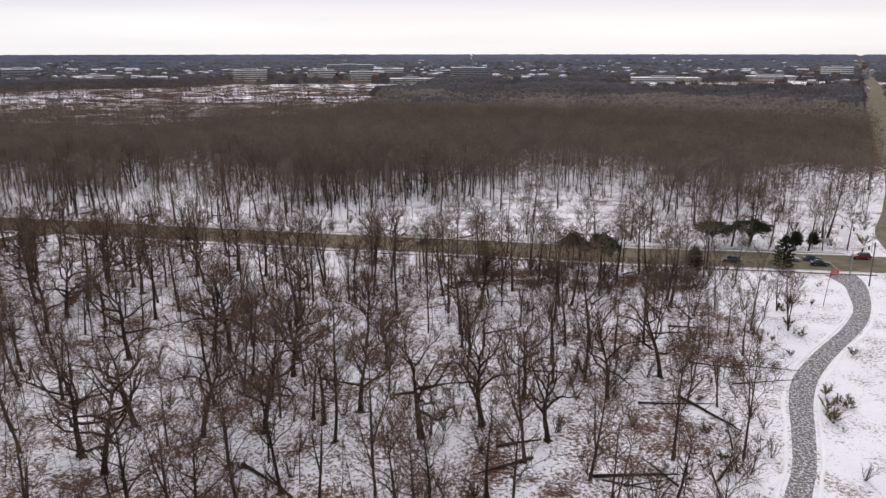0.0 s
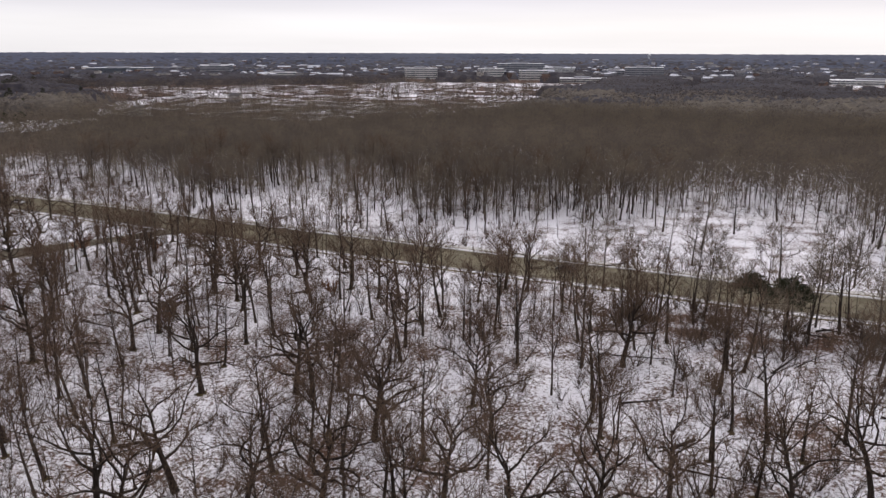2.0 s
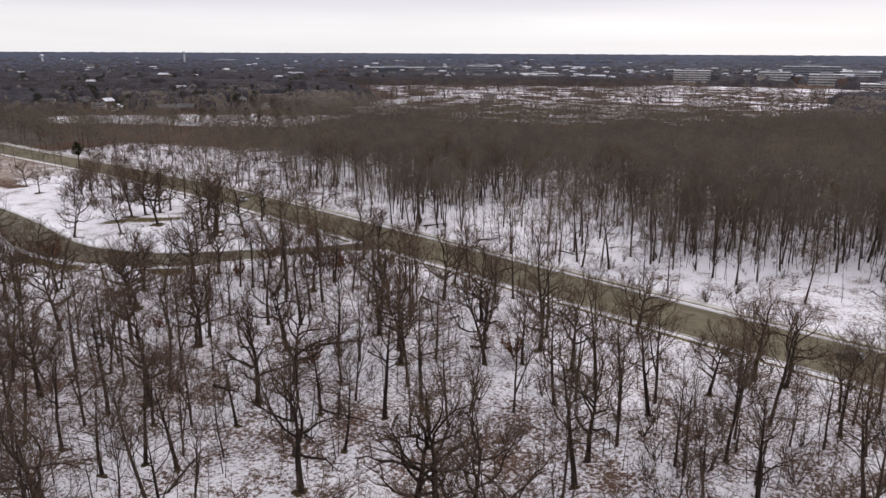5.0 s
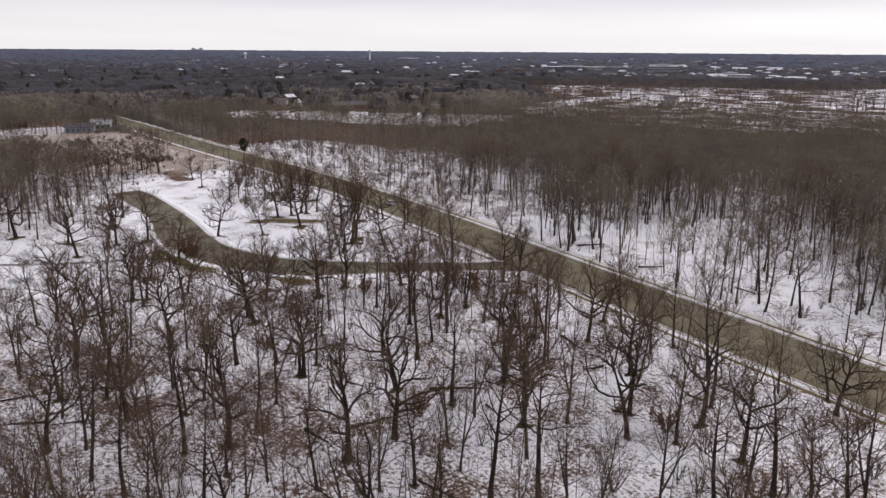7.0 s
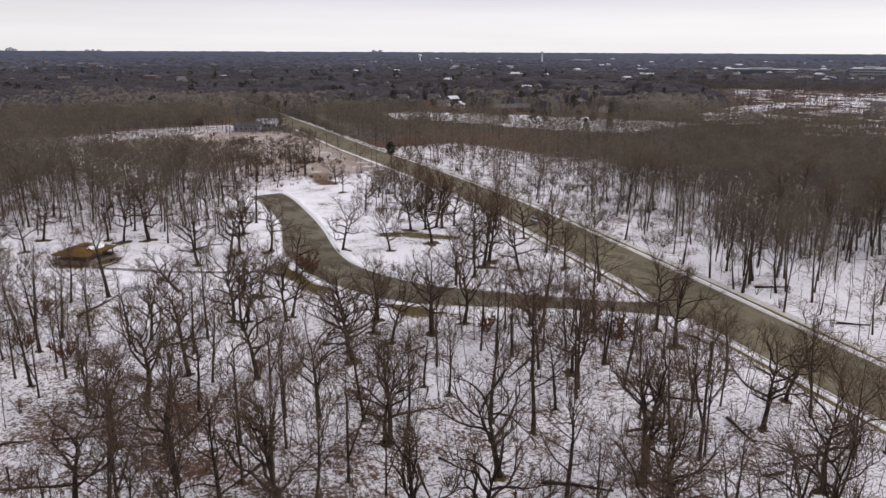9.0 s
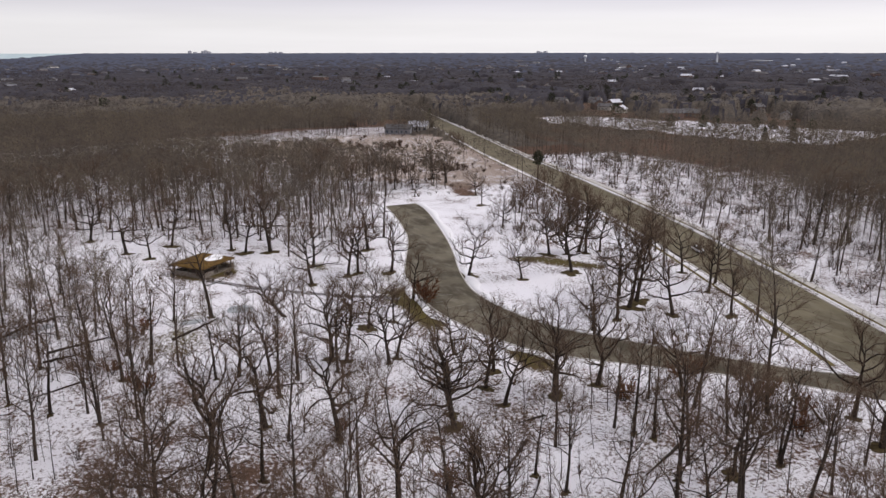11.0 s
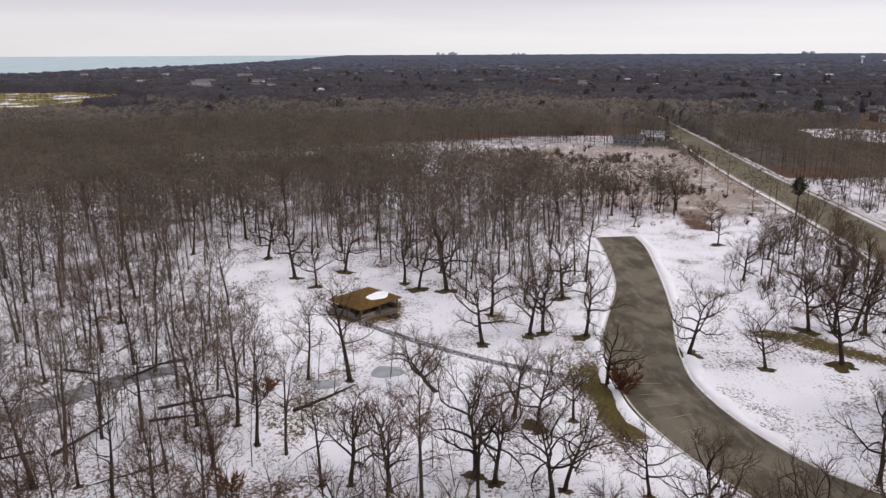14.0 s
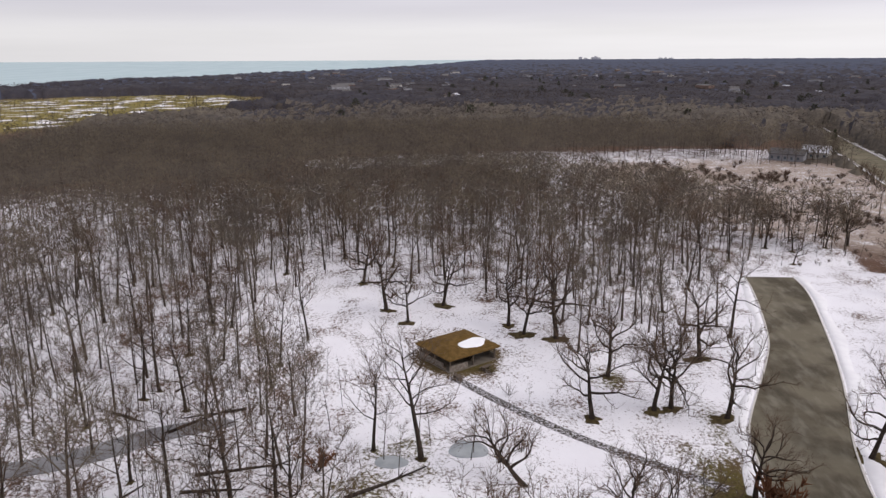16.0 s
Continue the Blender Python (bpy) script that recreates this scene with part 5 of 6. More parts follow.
x, y, rng = scatter(32, 3.0, -470, -290, 140, 285, lambda x, y, u: inside(FIELD, x, y) & (u < 0.07 + sum(0.75 * ramp(1.45 - np.hypot((x - cx) / rx, (y - cy) / ry), 0, 0.8) for cx, cy, rx, ry in WEED_BANDS)))
rows = np.stack([x, y, height(x, y), rng.uniform(0, 6.28, x.size), rng.uniform(0.8, 2.8, x.size), rng.uniform(1.0, 1.6, x.size)], -1)
wood_stuff("field_weeds", [m[0] for m in SHRUBS[:2] + RUSSET], rows, M_BARK2, M_BRUSH, "dry brown weeds over the open field", "weeds")


def log(x, y, rz, length, r, seed):
    """A fallen trunk with a few broken limbs."""
    rng = np.random.default_rng(seed)
    w = Wood()
    pts = course(rng, np.array((0.0, 0.0, r * 0.7)), unit(np.array((1.0, 0.0, 0.01))), length, 4, 5, 0.0)
    pts = [p * (1, 1, 0) + (0, 0, r * 0.8 + 0.1 * k) for k, p in enumerate(pts)]
    w.tube("trunk", pts, [r * (1 - 0.16 * k) for k in range(5)], 6)
    o = len(w.v["trunk"])
    w.v["trunk"] += [pts[0], pts[-1]]
    for k in range(6):
        w.f["trunk"] += [(o, (k + 1) % 6, k), (o + 1, 24 + k, 24 + (k + 1) % 6)]
    for _ in range(4):
        p, d = along(pts, rng.uniform(0.4, 0.95))
        d = unit(swerve(rng, d, rng.uniform(30, 60)) + np.array((0, 0, 0.35)))
        w.tube("crown", course(rng, p, d, rng.uniform(1.0, 2.8), 2, 15, 0.0), [r * 0.3, r * 0.2, 0.02], 3)
    ob = thing("fallen_log", x, y, float(height(x, y)), rz, "dark fallen tree trunk lying across the snow", "log", "fallen logs")
    new("trunk", mesh_from("trunk", np.array(w.v["trunk"]), np.array(w.f["trunk"]), [M_BARK])).parent = ob
    new("broken_limb", mesh_from("broken_limb", np.array(w.v["crown"]), np.array(w.f["crown"]), [M_BARK])).parent = ob

log_rng = random.Random(77)
for k in range(46):
    if k < 30:
        x = log_rng.uniform(14, 62)
        y = log_rng.uniform(max(70, 1.55 * x + 8), 168)
    else:
        x, y = log_rng.uniform(-170, 5), log_rng.uniform(100, 165)
    if float(paved(np.array([x]), np.array([y]))[0]) > 5 and not inside(PARK, np.array([x]), np.array([y]))[0]:
        log(x, y, log_rng.choice((-35, -20, 5, 60, 95)) + log_rng.uniform(-18, 18), log_rng.uniform(5, 12), log_rng.uniform(0.11, 0.2), 900 + k)



for i, (x0, y0, x1, y1) in enumerate(((-178, 87, -175.9, 92.2), (-172.9, 98, -178.9, 103.2), (-164.7, 105.5, -167.2, 114), (-160.5, 125.5, -166.1, 133.2), (-70.8, 160.8, -65.8, 165.5), (-75.1, 140.6, -71, 140.3), (46.1, 102.3, 50.3, 91.9), (15.2, 89.4, 20, 89.8), (-18.8, 87.4, -14.1, 82.4), (26.2, 80.8, 35.7, 80.4), (-152, 96, -160, 100))):
    log(x0, y0, math.degrees(math.atan2(y1 - y0, x1 - x0)), math.hypot(x1 - x0, y1 - y0) + 1.5, 0.26, i)
x, y, rng = scatter(33, 13, -240, 110, 70, 260, lambda x, y, u: seen(x, y) & (walked(x, y) < 120) & (u < 0.55 * thinning(x, y)))
for i, (a, b) in enumerate(zip(x, y)):
    log(a, b, rng.uniform(0, 360), rng.uniform(4, 11), rng.uniform(0.12, 0.26), 50 + i)


leaning = plant("oak", -166, 146, 12, label="bent bare tree leaning far over the snow")
leaning.matrix_world = pose(-166, 146, 0.1, 37, 0, -8) @ Matrix.Scale(1.2, 4)


def branch_heap(x, y, rz, size, seed):
    """Cut limbs thrown into a low tangled pile."""
    rng = np.random.default_rng(seed)
    ob = thing("branch_heap", x, y, float(height(x, y)), rz, "low heap of cut reddish branches on snow", "brush pile", "branch heaps")
    for k in range(16):
        w = Wood()
        a, z = rng.uniform(0, 6.28), rng.uniform(0.1, 0.75) * size * 0.4
        p = np.array((rng.normal() * size * 0.45, rng.normal() * size * 0.3, z))
        d = np.array((math.cos(a), math.sin(a), rng.uniform(-0.1, 0.2)))
        pts = course(rng, p - d * size * 0.4, unit(d), size * rng.uniform(0.6, 1.1), 3, 14, 0.0)
        w.tube("trunk", pts, [0.07, 0.055, 0.04, 0.015], 4)
        for _ in range(7):
            q, e = along(pts, rng.uniform(0.3, 1.0))
            e = swerve(rng, e, rng.uniform(25, 60))
            w.blade(q, q + e * rng.uniform(0.4, 1.0), 0.04, unit(np.cross(e, rng.normal(size=3))), 0.3)
        v = np.concatenate([np.array(w.v["trunk"]), np.array(w.v["crown"])])
        v[:, 2] = np.maximum(v[:, 2], 0.02)
        f = np.concatenate([np.array(w.f["trunk"]), np.array(w.f["crown"]) + len(w.v["trunk"])])
        new("branch", mesh_from("branch", v, f, [M_BRUSH])).parent = ob


branch_heap(-158.5, 133, 20, 3.4, 5)


# ---- conifers ----
def conifer(x, y, h, shape, label, limbs=70, tufts=44, tuft=0.24):
    """shape: 'spruce' cone, 'column', 'flat' wind-spread pine crown, 'clump' and 'head' on a bare stem, 'round'."""
    rng = np.random.default_rng(int(1000 + abs(x * 7 + y * 3)))
    w = Wood()
    r0 = 0.022 * h
    w.tube("trunk", [np.array((0, 0, -0.2)), np.array((0.1, 0, h * 0.5)), np.array((0, 0.1, h * 0.93))], [r0, r0 * 0.7, 0.03], 6)
    n = limbs if shape != "flat" else 95
    for i in range(n):
        s = (i + 0.5) / n
        a = i * 2.4 + rng.uniform(-0.3, 0.3)
        if shape == "spruce":
            z, rad, dip = h * (0.08 + 0.9 * s), (h * 0.30 * (1 - s) + 0.25) * rng.uniform(0.75, 1.1), -0.18
        elif shape == "column":
            z, rad, dip = h * (0.04 + 0.92 * s), h * 0.26 * min(1.0, 2.6 * (1.03 - s)), 0.5
        elif shape == "flat":
            q0 = math.sqrt(rng.uniform(0.02, 1))
            z, rad, dip = h * (0.98 - 0.3 * q0 * q0 - 0.06 * rng.uniform(0, 1)), h * 0.72 * q0, 0.05
        elif shape == "clump":
            q0 = math.sqrt(rng.uniform(0.02, 1))
            z, rad, dip = h * (0.97 - 0.34 * q0 * q0 - 0.16 * rng.uniform(0, 1)), h * 0.34 * q0, 0.12
        elif shape == "head":
            z, rad, dip = h * (0.57 + 0.40 * s), h * 0.17 * math.sqrt(max(0.04, 1 - (2 * s - 0.9) ** 2)) * rng.uniform(0.6, 1.15), 0.2
        else:
            z, rad, dip = h * (0.22 + 0.74 * s), h * 0.36 * math.sqrt(max(0.05, 1 - (1.5 * s - 0.45) ** 2)) * rng.uniform(0.6, 1.15), 0.25
        out = np.array((math.cos(a), math.sin(a), dip))
        root = np.array((0, 0, h * rng.uniform(0.3, 0.55) if shape == "flat" else h * rng.uniform(0.5, 0.72) if shape == "clump" else z))
        tip = np.array((math.cos(a) * rad, math.sin(a) * rad, z + dip * rad * 0.5))
        if limbs == 70:
            w.tube("crown", [root, tip], [0.06 if shape == "flat" else 0.035, 0.012], 3)
        for k in range(tufts):
            q = root + (tip - root) * rng.uniform(0.82 if shape == "flat" else 0.6 if shape == "clump" else 0.25, 1.0) + rng.normal(size=3) * (0.6 if shape == "flat" else 0.45 if shape == "clump" else 0.12) * (1, 1, 0.3)
            d = unit(unit(out) + rng.normal(size=3) * 0.7)
            w.sliver(q, q + d * rng.uniform(1.5, 3.1) * tuft, tuft, unit(np.cross(d, rng.normal(size=3))))
    ob = thing("conifer", x, y, float(height(x, y)), 0, label, "conifer", "conifers")
    new("trunk", mesh_from("trunk", *map(np.array, (w.v["trunk"], w.f["trunk"])), [M_BARK])).parent = ob
    new("needle_crown", mesh_from("needle_crown", *map(np.array, (w.v["crown"], w.f["crown"])), [M_NEEDLE])).parent = ob


conifer(102.3, 190.4, 7.6, "flat", "wide flat-topped dark green pine by the road")
conifer(92, 191.5, 7, "flat", "thin flat-topped pine by the road")
for x, y, h in ((113.6, 186.5, 4.6), (118.9, 187, 4.0)):
    conifer(x, y, h, "round", "rounded dark green pine on the verge")
for x, y, h in ((47.5, 173, 10), (51.5, 163, 13)):
    conifer(x, y, h, "clump", "bare-stemmed pine with a ragged olive crown in the thicket")
conifer(76.4, 167, 6.5, "column", "narrow dark juniper at the roadside")
conifer(99.1, 166.9, 9, "column", "broad dark columnar cedar beside the road")
conifer(-276, 263.6, 13, "head", "dark round-headed pine beside the road")
for x, y, h in ((-482, 300, 14), (-305.5, 406.8, 14), (-313.7, 434.4, 14)):
    conifer(x, y, h, "spruce", "dark green spruce standing among bare trees")
for x, y, h in ((-418, 442, 10), (-406.6, 458.6, 10), (-402, 465, 10), (-604, 612, 15), (-433, 599, 12), (-560, 520, 13), (-520, 545, 15), (-590, 560, 12), (-470, 560, 14), (-545, 585, 14), (-505, 620, 13), (-680, 575, 15), (-735, 610, 14), (-640, 640, 13), (-690, 455, 15), (-480, 640, 15), (-372, 498, 9), (-364, 505, 9), (-380, 490, 8), (-388, 484, 9), (-790, 335, 15), (-700, 520, 14), (-560, 640, 14), (-640, 560, 14)):
    conifer(x, y, h, "round", "dark evergreen among far houses")


far_rng = random.Random(57)
for k in range(110):
    x, y = (far_rng.uniform(-1350, -430), far_rng.uniform(360, 1150)) if k % 3 else (far_rng.uniform(-1600, -600), far_rng.uniform(-60, 380))
    if inside(STRIP, x, y) or inside(FARSNOW, x, y) or inside(GOLF, x, y) or away(ROAD, x, y) < 18:
        continue
    conifer(x, y, far_rng.uniform(13, 18), far_rng.choice(("round", "spruce", "round")), "dark evergreen rising over the far bare woods", 26, 14, 0.7)

# ---- picnic pavilion ----
def pavilion(x, y, rz):
    ob = thing("picnic_pavilion", x, y, float(height(x, y)), rz, "open wooden picnic pavilion with brown hipped roof", "pavilion")
    a, b = 4.85, 5.4
    bm = bmesh.new()
    box(bm, -a + 0.3, -b + 0.3, -0.4, a - 0.3, b - 0.3, 0.18, 0.04)
    part("floor_slab", bm, M_SLAB, ob, "bare concrete floor slab")
    bm = bmesh.new()
    rows = [[bm.verts.new(p) for p in q] for q in (
        ((-a, -b, 2.25), (a, -b, 2.25), (a, b, 2.25), (-a, b, 2.25)),
        ((-a, -b, 2.48), (a, -b, 2.48), (a, b, 2.48), (-a, b, 2.48)))]
    ridge = [bm.verts.new((0, -b + 3.4, 3.75)), bm.verts.new((0, b - 3.4, 3.75))]
    lo, hi = rows
    for k in range(4):
        bm.faces.new((lo[k], lo[(k + 1) % 4], hi[(k + 1) % 4], hi[k]))
    bm.faces.new((hi[0], hi[1], ridge[0]))
    bm.faces.new((hi[1], hi[2], ridge[1], ridge[0]))
    bm.faces.new((hi[2], hi[3], ridge[1]))
    bm.faces.new((hi[3], hi[0], ridge[0], ridge[1]))
    bm.faces.new(lo[::-1])
    bmesh.ops.recalc_face_normals(bm, faces=bm.faces)
    roof = part("roof", bm, M_ROOF, ob, "brown shingled hipped roof")
    # courses of shingles as raised strips on the two long slopes
    for sx in (1, -1):
        for k in range(9):
            s0 = k / 9.0
            x0, z0 = sx * a * (1 - s0), 2.48 + 1.27 * s0
            x1, z1 = sx * a * (1 - s0 - 0.105), 2.48 + 1.27 * (s0 + 0.105)
            half = b - 3.4 * s0 - 0.05
            bm = bmesh.new()
            vs = [bm.verts.new(p) for p in ((x0, -half, z0 + 0.05), (x0, half, z0 + 0.05), (x1, half - 0.36, z1 + 0.012), (x1, -half + 0.36, z1 + 0.012), (x0, -half, z0), (x0, half, z0))]
            bm.faces.new(vs[:4])
            bm.faces.new((vs[0], vs[4], vs[5], vs[1]))
            part("shingle_course", bm, M_ROOF, roof)
    for px, py in ((-a + 0.7, -b + 0.7), (a - 0.7, -b + 0.7), (a - 0.7, b - 0.7), (-a + 0.7, b - 0.7), (-a + 0.7, 0), (a - 0.7, 0), (0, -b + 0.7), (0, b - 0.7)):
        part("post", box(bmesh.new(), px - 0.13, py - 0.13, 0.15, px + 0.13, py + 0.13, 2.3, 0.02), M_TIMBER, ob)
    for x0, y0, x1, y1 in ((-a + 0.55, -b + 0.55, -a + 0.85, b - 0.55), (-a + 0.85, -b + 0.55, a - 2.6, -b + 0.85), (1.2, b - 0.85, a - 0.9, b - 0.55), (a - 0.85, -b + 0.55, a - 0.55, -1.2)):
        part("low_wall", box(bmesh.new(), x0, y0, 0.1, x1, y1, 1.05, 0.05), M_STONE, ob, "low fieldstone wall")
    for y0 in (-b + 0.55, b - 0.8):
        part("beam", box(bmesh.new(), -a + 0.4, y0, 2.0, a - 0.4, y0 + 0.25, 2.27, 0.02), M_TIMBER, ob)
    part("chimney_block", box(bmesh.new(), -3.9, -1.0, 0.1, -2.9, 1.0, 2.2, 0.06), M_STONE, ob, "stone fireplace under the roof")
    # slab of snow left on the slope
    bm = bmesh.new()
    rim, mid = [], []
    for k in range(20):
        t = k * math.tau / 20
        q = 1 + 0.07 * math.sin(3 * t + 1) + 0.05 * math.sin(5 * t)
        for out, r, up in ((rim, 1.0, 0.02), (mid, 0.82, 0.15)):
            lx, ly = 2.35 + 1.25 * math.cos(t) * q * r, 1.35 + 2.75 * math.sin(t) * q * r
            out.append(bm.verts.new((lx, ly, 2.48 + 1.27 * (1 - lx / a) + up + 0.03)))
    for k in range(20):
        f = bm.faces.new((rim[k], rim[(k + 1) % 20], mid[(k + 1) % 20], mid[k]))
        f.smooth = True
    bm.faces.new(mid)
    tagged(part("snow_patch", bm, M_SNOW, roof), "oval patch of white snow on the roof")


pavilion(-204.0, 134.4, 43)


def picnic_table(x, y, rz):
    ob = thing("picnic_table", x, y, float(height(x, y)), rz, "weathered wooden picnic table beside the pavilion", "table", "picnic tables")
    part("tabletop", box(bmesh.new(), -0.9, -0.38, 0.7, 0.9, 0.38, 0.75, 0.01), M_TIMBER, ob)
    for sy in (-0.75, 0.75):
        part("bench", box(bmesh.new(), -0.9, sy - 0.14, 0.42, 0.9, sy + 0.14, 0.47, 0.01), M_TIMBER, ob)
    for sx in (-0.65, 0.65):
        part("leg_frame", box(box(bmesh.new(), sx - 0.04, -0.78, 0.36, sx + 0.04, 0.78, 0.42), sx - 0.04, -0.3, 0.0, sx + 0.04, 0.3, 0.7), M_TIMBER, ob)


for x, y, rz in ((-199.4, 139.6, 140), (-195.2, 135.2, 40), (-205.5, 133.8, 43), (-203.0, 136.6, 43), (-209.8, 139.5, 60)):
    picnic_table(x, y, rz)


def grill(x, y):
    ob = thing("park_grill", x, y, float(height(x, y)), 20, "small iron park grill on a post", "grill")
    bm = bmesh.new()
    cyl(bm, 0, 0, -0.2, 0.85, 0.06, n=8)
    part("post", bm, M_STEEL, ob)
    part("firebox", box(bmesh.new(), -0.3, -0.25, 0.85, 0.3, 0.25, 1.1, 0.03), M_RUBBER, ob)


grill(-208.5, 127.2)


def flat_patch(name, points, z, mat, label, category):
    """A thin slab with an uneven outline, level with the ground."""
    bm = bmesh.new()
    top = [bm.verts.new((x, y, float(height(x, y)) + z)) for x, y in fine(points + points[:1], 5)[:-1]]
    low = [bm.verts.new((v.co.x, v.co.y, v.co.z - 0.5)) for v in top]
    bm.faces.new(top)
    for k in range(len(top)):
        bm.faces.new((top[k], low[k], low[(k + 1) % len(top)], top[(k + 1) % len(top)]))
    bmesh.ops.triangulate(bm, faces=[f for f in bm.faces if len(f.verts) > 4])
    bmesh.ops.recalc_face_normals(bm, faces=bm.faces)
    return tagged(part(name, bm, mat), label, category, kind="structure")


flat_patch("water_pool", [(-176.3, 137.2), (-174.6, 136.4), (-172.6, 136.2), (-171.4, 137.6), (-171.7, 139.6), (-172.6, 141.2), (-174.6, 141.0), (-175.9, 139.6)], 0.06, M_SLUSH, "small grey frozen pool in the snow", "ice")
flat_patch("water_puddle", [(-171.2, 129.2), (-170.6, 127.6), (-169.0, 127.2), (-167.8, 128.2), (-167.6, 130.0), (-168.6, 131.4), (-170.0, 131.2)], 0.06, M_SLUSH, "small grey frozen puddle", "ice")
flat_patch("water_creek", [(-158, 74), (-161, 73), (-165.5, 83), (-170, 90), (-175, 97), (-178, 104), (-176, 105.5), (-171.5, 98.5), (-166.5, 92), (-162, 84.5)], 0.14, M_ICE, "grey ice of a narrow creek", "ice")
strip("pavement_footway", fine(FOOTWAY), 0.8, -0.8, 0.035, M_FOOTWAY, "narrow footpath with snow melted off", "path", 0.5)

# parking stall lines on the lot
stall = [(-166.5, 176.2), (-162.6, 176), (-158.8, 176.2), (-155, 177), (-151.2, 178.2), (-147.6, 179.6)]
for i, (x, y) in enumerate(stall):
    ob = part("parking_line", box(bmesh.new(), -0.06, 0, 0, 0.06, 4.8, 0.006), M_PAINT)
    ob.matrix_world = pose(x, y, 0.052, 0, 0, -4 + 6 * i)
    tagged(ob, "worn white stall line on asphalt", "road marking", "stall lines", "structure")


for x, y, rz, w, l in ((113.6, 168.5, 75, 0.45, 8.0), (106, 174.6, -13, 0.14, 5.0), (97, 176.8, -13, 0.14, 5.0), (88, 178.8, -13, 0.14, 5.0)):
    ob = part("lane_line", box(bmesh.new(), -l / 2, -w / 2, 0, l / 2, w / 2, 0.006), M_PAINT)
    ob.matrix_world = pose(x, y, 0.066, 0, 0, rz)
    tagged(ob, "worn white lane line on asphalt", "road marking", "lane lines", "structure")


# ---- cars ----
def car_paint(name, c):
    k = Mat(name, 0.3, 0.0)
    k.b.inputs["Coat Weight"].default_value = 0.5
    k.color(k.mix(k.span(k.noise(1.5, 3), 0.3, 0.7), c, tuple(0.8 * v for v in c)))
    return k.m


PAINTS = {"black": car_paint("black_paint", (0.02, 0.02, 0.024)), "blue": car_paint("blue_paint", (0.04, 0.06, 0.12)), "red": car_paint("red_paint", (0.22, 0.015, 0.02)), "silver": car_paint("silver_paint", (0.42, 0.43, 0.44)), "white": car_paint("white_paint", (0.75, 0.75, 0.75))}
M_LAMP = plain("lamp_lens", (0.6, 0.6, 0.58), (0.7, 0.7, 0.68), 2.0, 0.2, 0, 0)
M_TAIL = plain("tail_lens", (0.35, 0.01, 0.01), (0.45, 0.02, 0.02), 2.0, 0.3, 0, 0)


def car(x, y, rz, paint, suv=False, z=0.07):
    ob = thing("car", x, y, z, rz, f"{paint} {'sport utility vehicle' if suv else 'sedan'} on the asphalt road", "car", "cars on the road")
    hb, ht = (1.0, 1.68) if suv else (0.88, 1.42)
    prof = [(-2.25, 0.38), (-2.28, hb * 0.9), (-2.1, hb), (1.0, hb), (2.05, hb * 0.86), (2.25, 0.62), (2.22, 0.36)]
    top = [(-2.0, hb), (-1.75, ht), (0.2, ht), (1.05, hb)] if suv else [(-1.75, hb), (-1.05, ht), (0.15, ht), (1.0, hb)]

    def solid(pts, w0, w1):
        bm = bmesh.new()
        l = [bm.verts.new((px, -(w0 if pz < hb + 0.01 else w1), pz)) for px, pz in pts]
        r = [bm.verts.new((px, (w0 if pz < hb + 0.01 else w1), pz)) for px, pz in pts]
        bm.faces.new(l)
        bm.faces.new(r[::-1])
        for k in range(len(pts)):
            bm.faces.new((l[k], r[k], r[(k + 1) % len(pts)], l[(k + 1) % len(pts)]))
        bmesh.ops.recalc_face_normals(bm, faces=bm.faces)
        bmesh.ops.bevel(bm, geom=list(bm.edges), offset=0.06, segments=1, affect="EDGES")
        return bm

    part("body", solid(prof, 0.9, 0.9), PAINTS[paint], ob)
    part("cabin_glass", solid(top, 0.82, 0.66), M_CARGLASS, ob, "dark car windows")
    part("roof_panel", box(bmesh.new(), -1.7 if suv else -1.0, -0.64, ht - 0.03, 0.15, 0.64, ht + 0.03, 0.02), PAINTS[paint], ob)
    for wx in (-1.4, 1.38):
        for wy in (-0.82, 0.82):
            bm = bmesh.new()
            vs = cyl(bm, 0, 0, -0.11, 0.11, 0.34, n=14)
            bmesh.ops.rotate(bm, verts=vs, cent=(0, 0, 0), matrix=Matrix.Rotation(radians(90), 3, "X"))
            bmesh.ops.translate(bm, verts=vs, vec=(wx, wy, 0.34))
            wheel = part("wheel", bm, M_RUBBER, ob)
            bm = bmesh.new()
            vs = cyl(bm, 0, 0, -0.12, 0.12, 0.21, n=10)
            bmesh.ops.rotate(bm, verts=vs, cent=(0, 0, 0), matrix=Matrix.Rotation(radians(90), 3, "X"))
            bmesh.ops.translate(bm, verts=vs, vec=(wx, wy, 0.34))
            part("rim", bm, M_STEEL, wheel)
    for sy in (-0.62, 0.62):
        part("headlight", box(bmesh.new(), 2.12, sy - 0.18, 0.62, 2.26, sy + 0.18, 0.76, 0.02), M_LAMP, ob)
        part("tail_light", box(bmesh.new(), -2.31, sy - 0.16, 0.68, -2.2, sy + 0.16, 0.84, 0.02), M_TAIL, ob)


for x, y, rz, paint, suv in ((89.4, 174.4, 165, "black", True), (105.5, 174.6, -15, "silver", False), (111.2, 174.4, -15, "blue", False), (110.6, 169.9, -14, "black", False), (124.8, 174.6, 168, "red", True), (137, 178.5, 60, "black", False), (189, 253, 53, "silver", True), (201, 272, 53, "white", False), (222, 300, 53, "black", False), (228, 312, -127, "silver", False), (11.8, 199.5, 163, "black", True), (-173.5, 252, -17, "white", False), (300, 402, 57, "silver", False), (344, 480, 57, "black", False)):
    car(x, y, rz, paint, suv, 0.085)


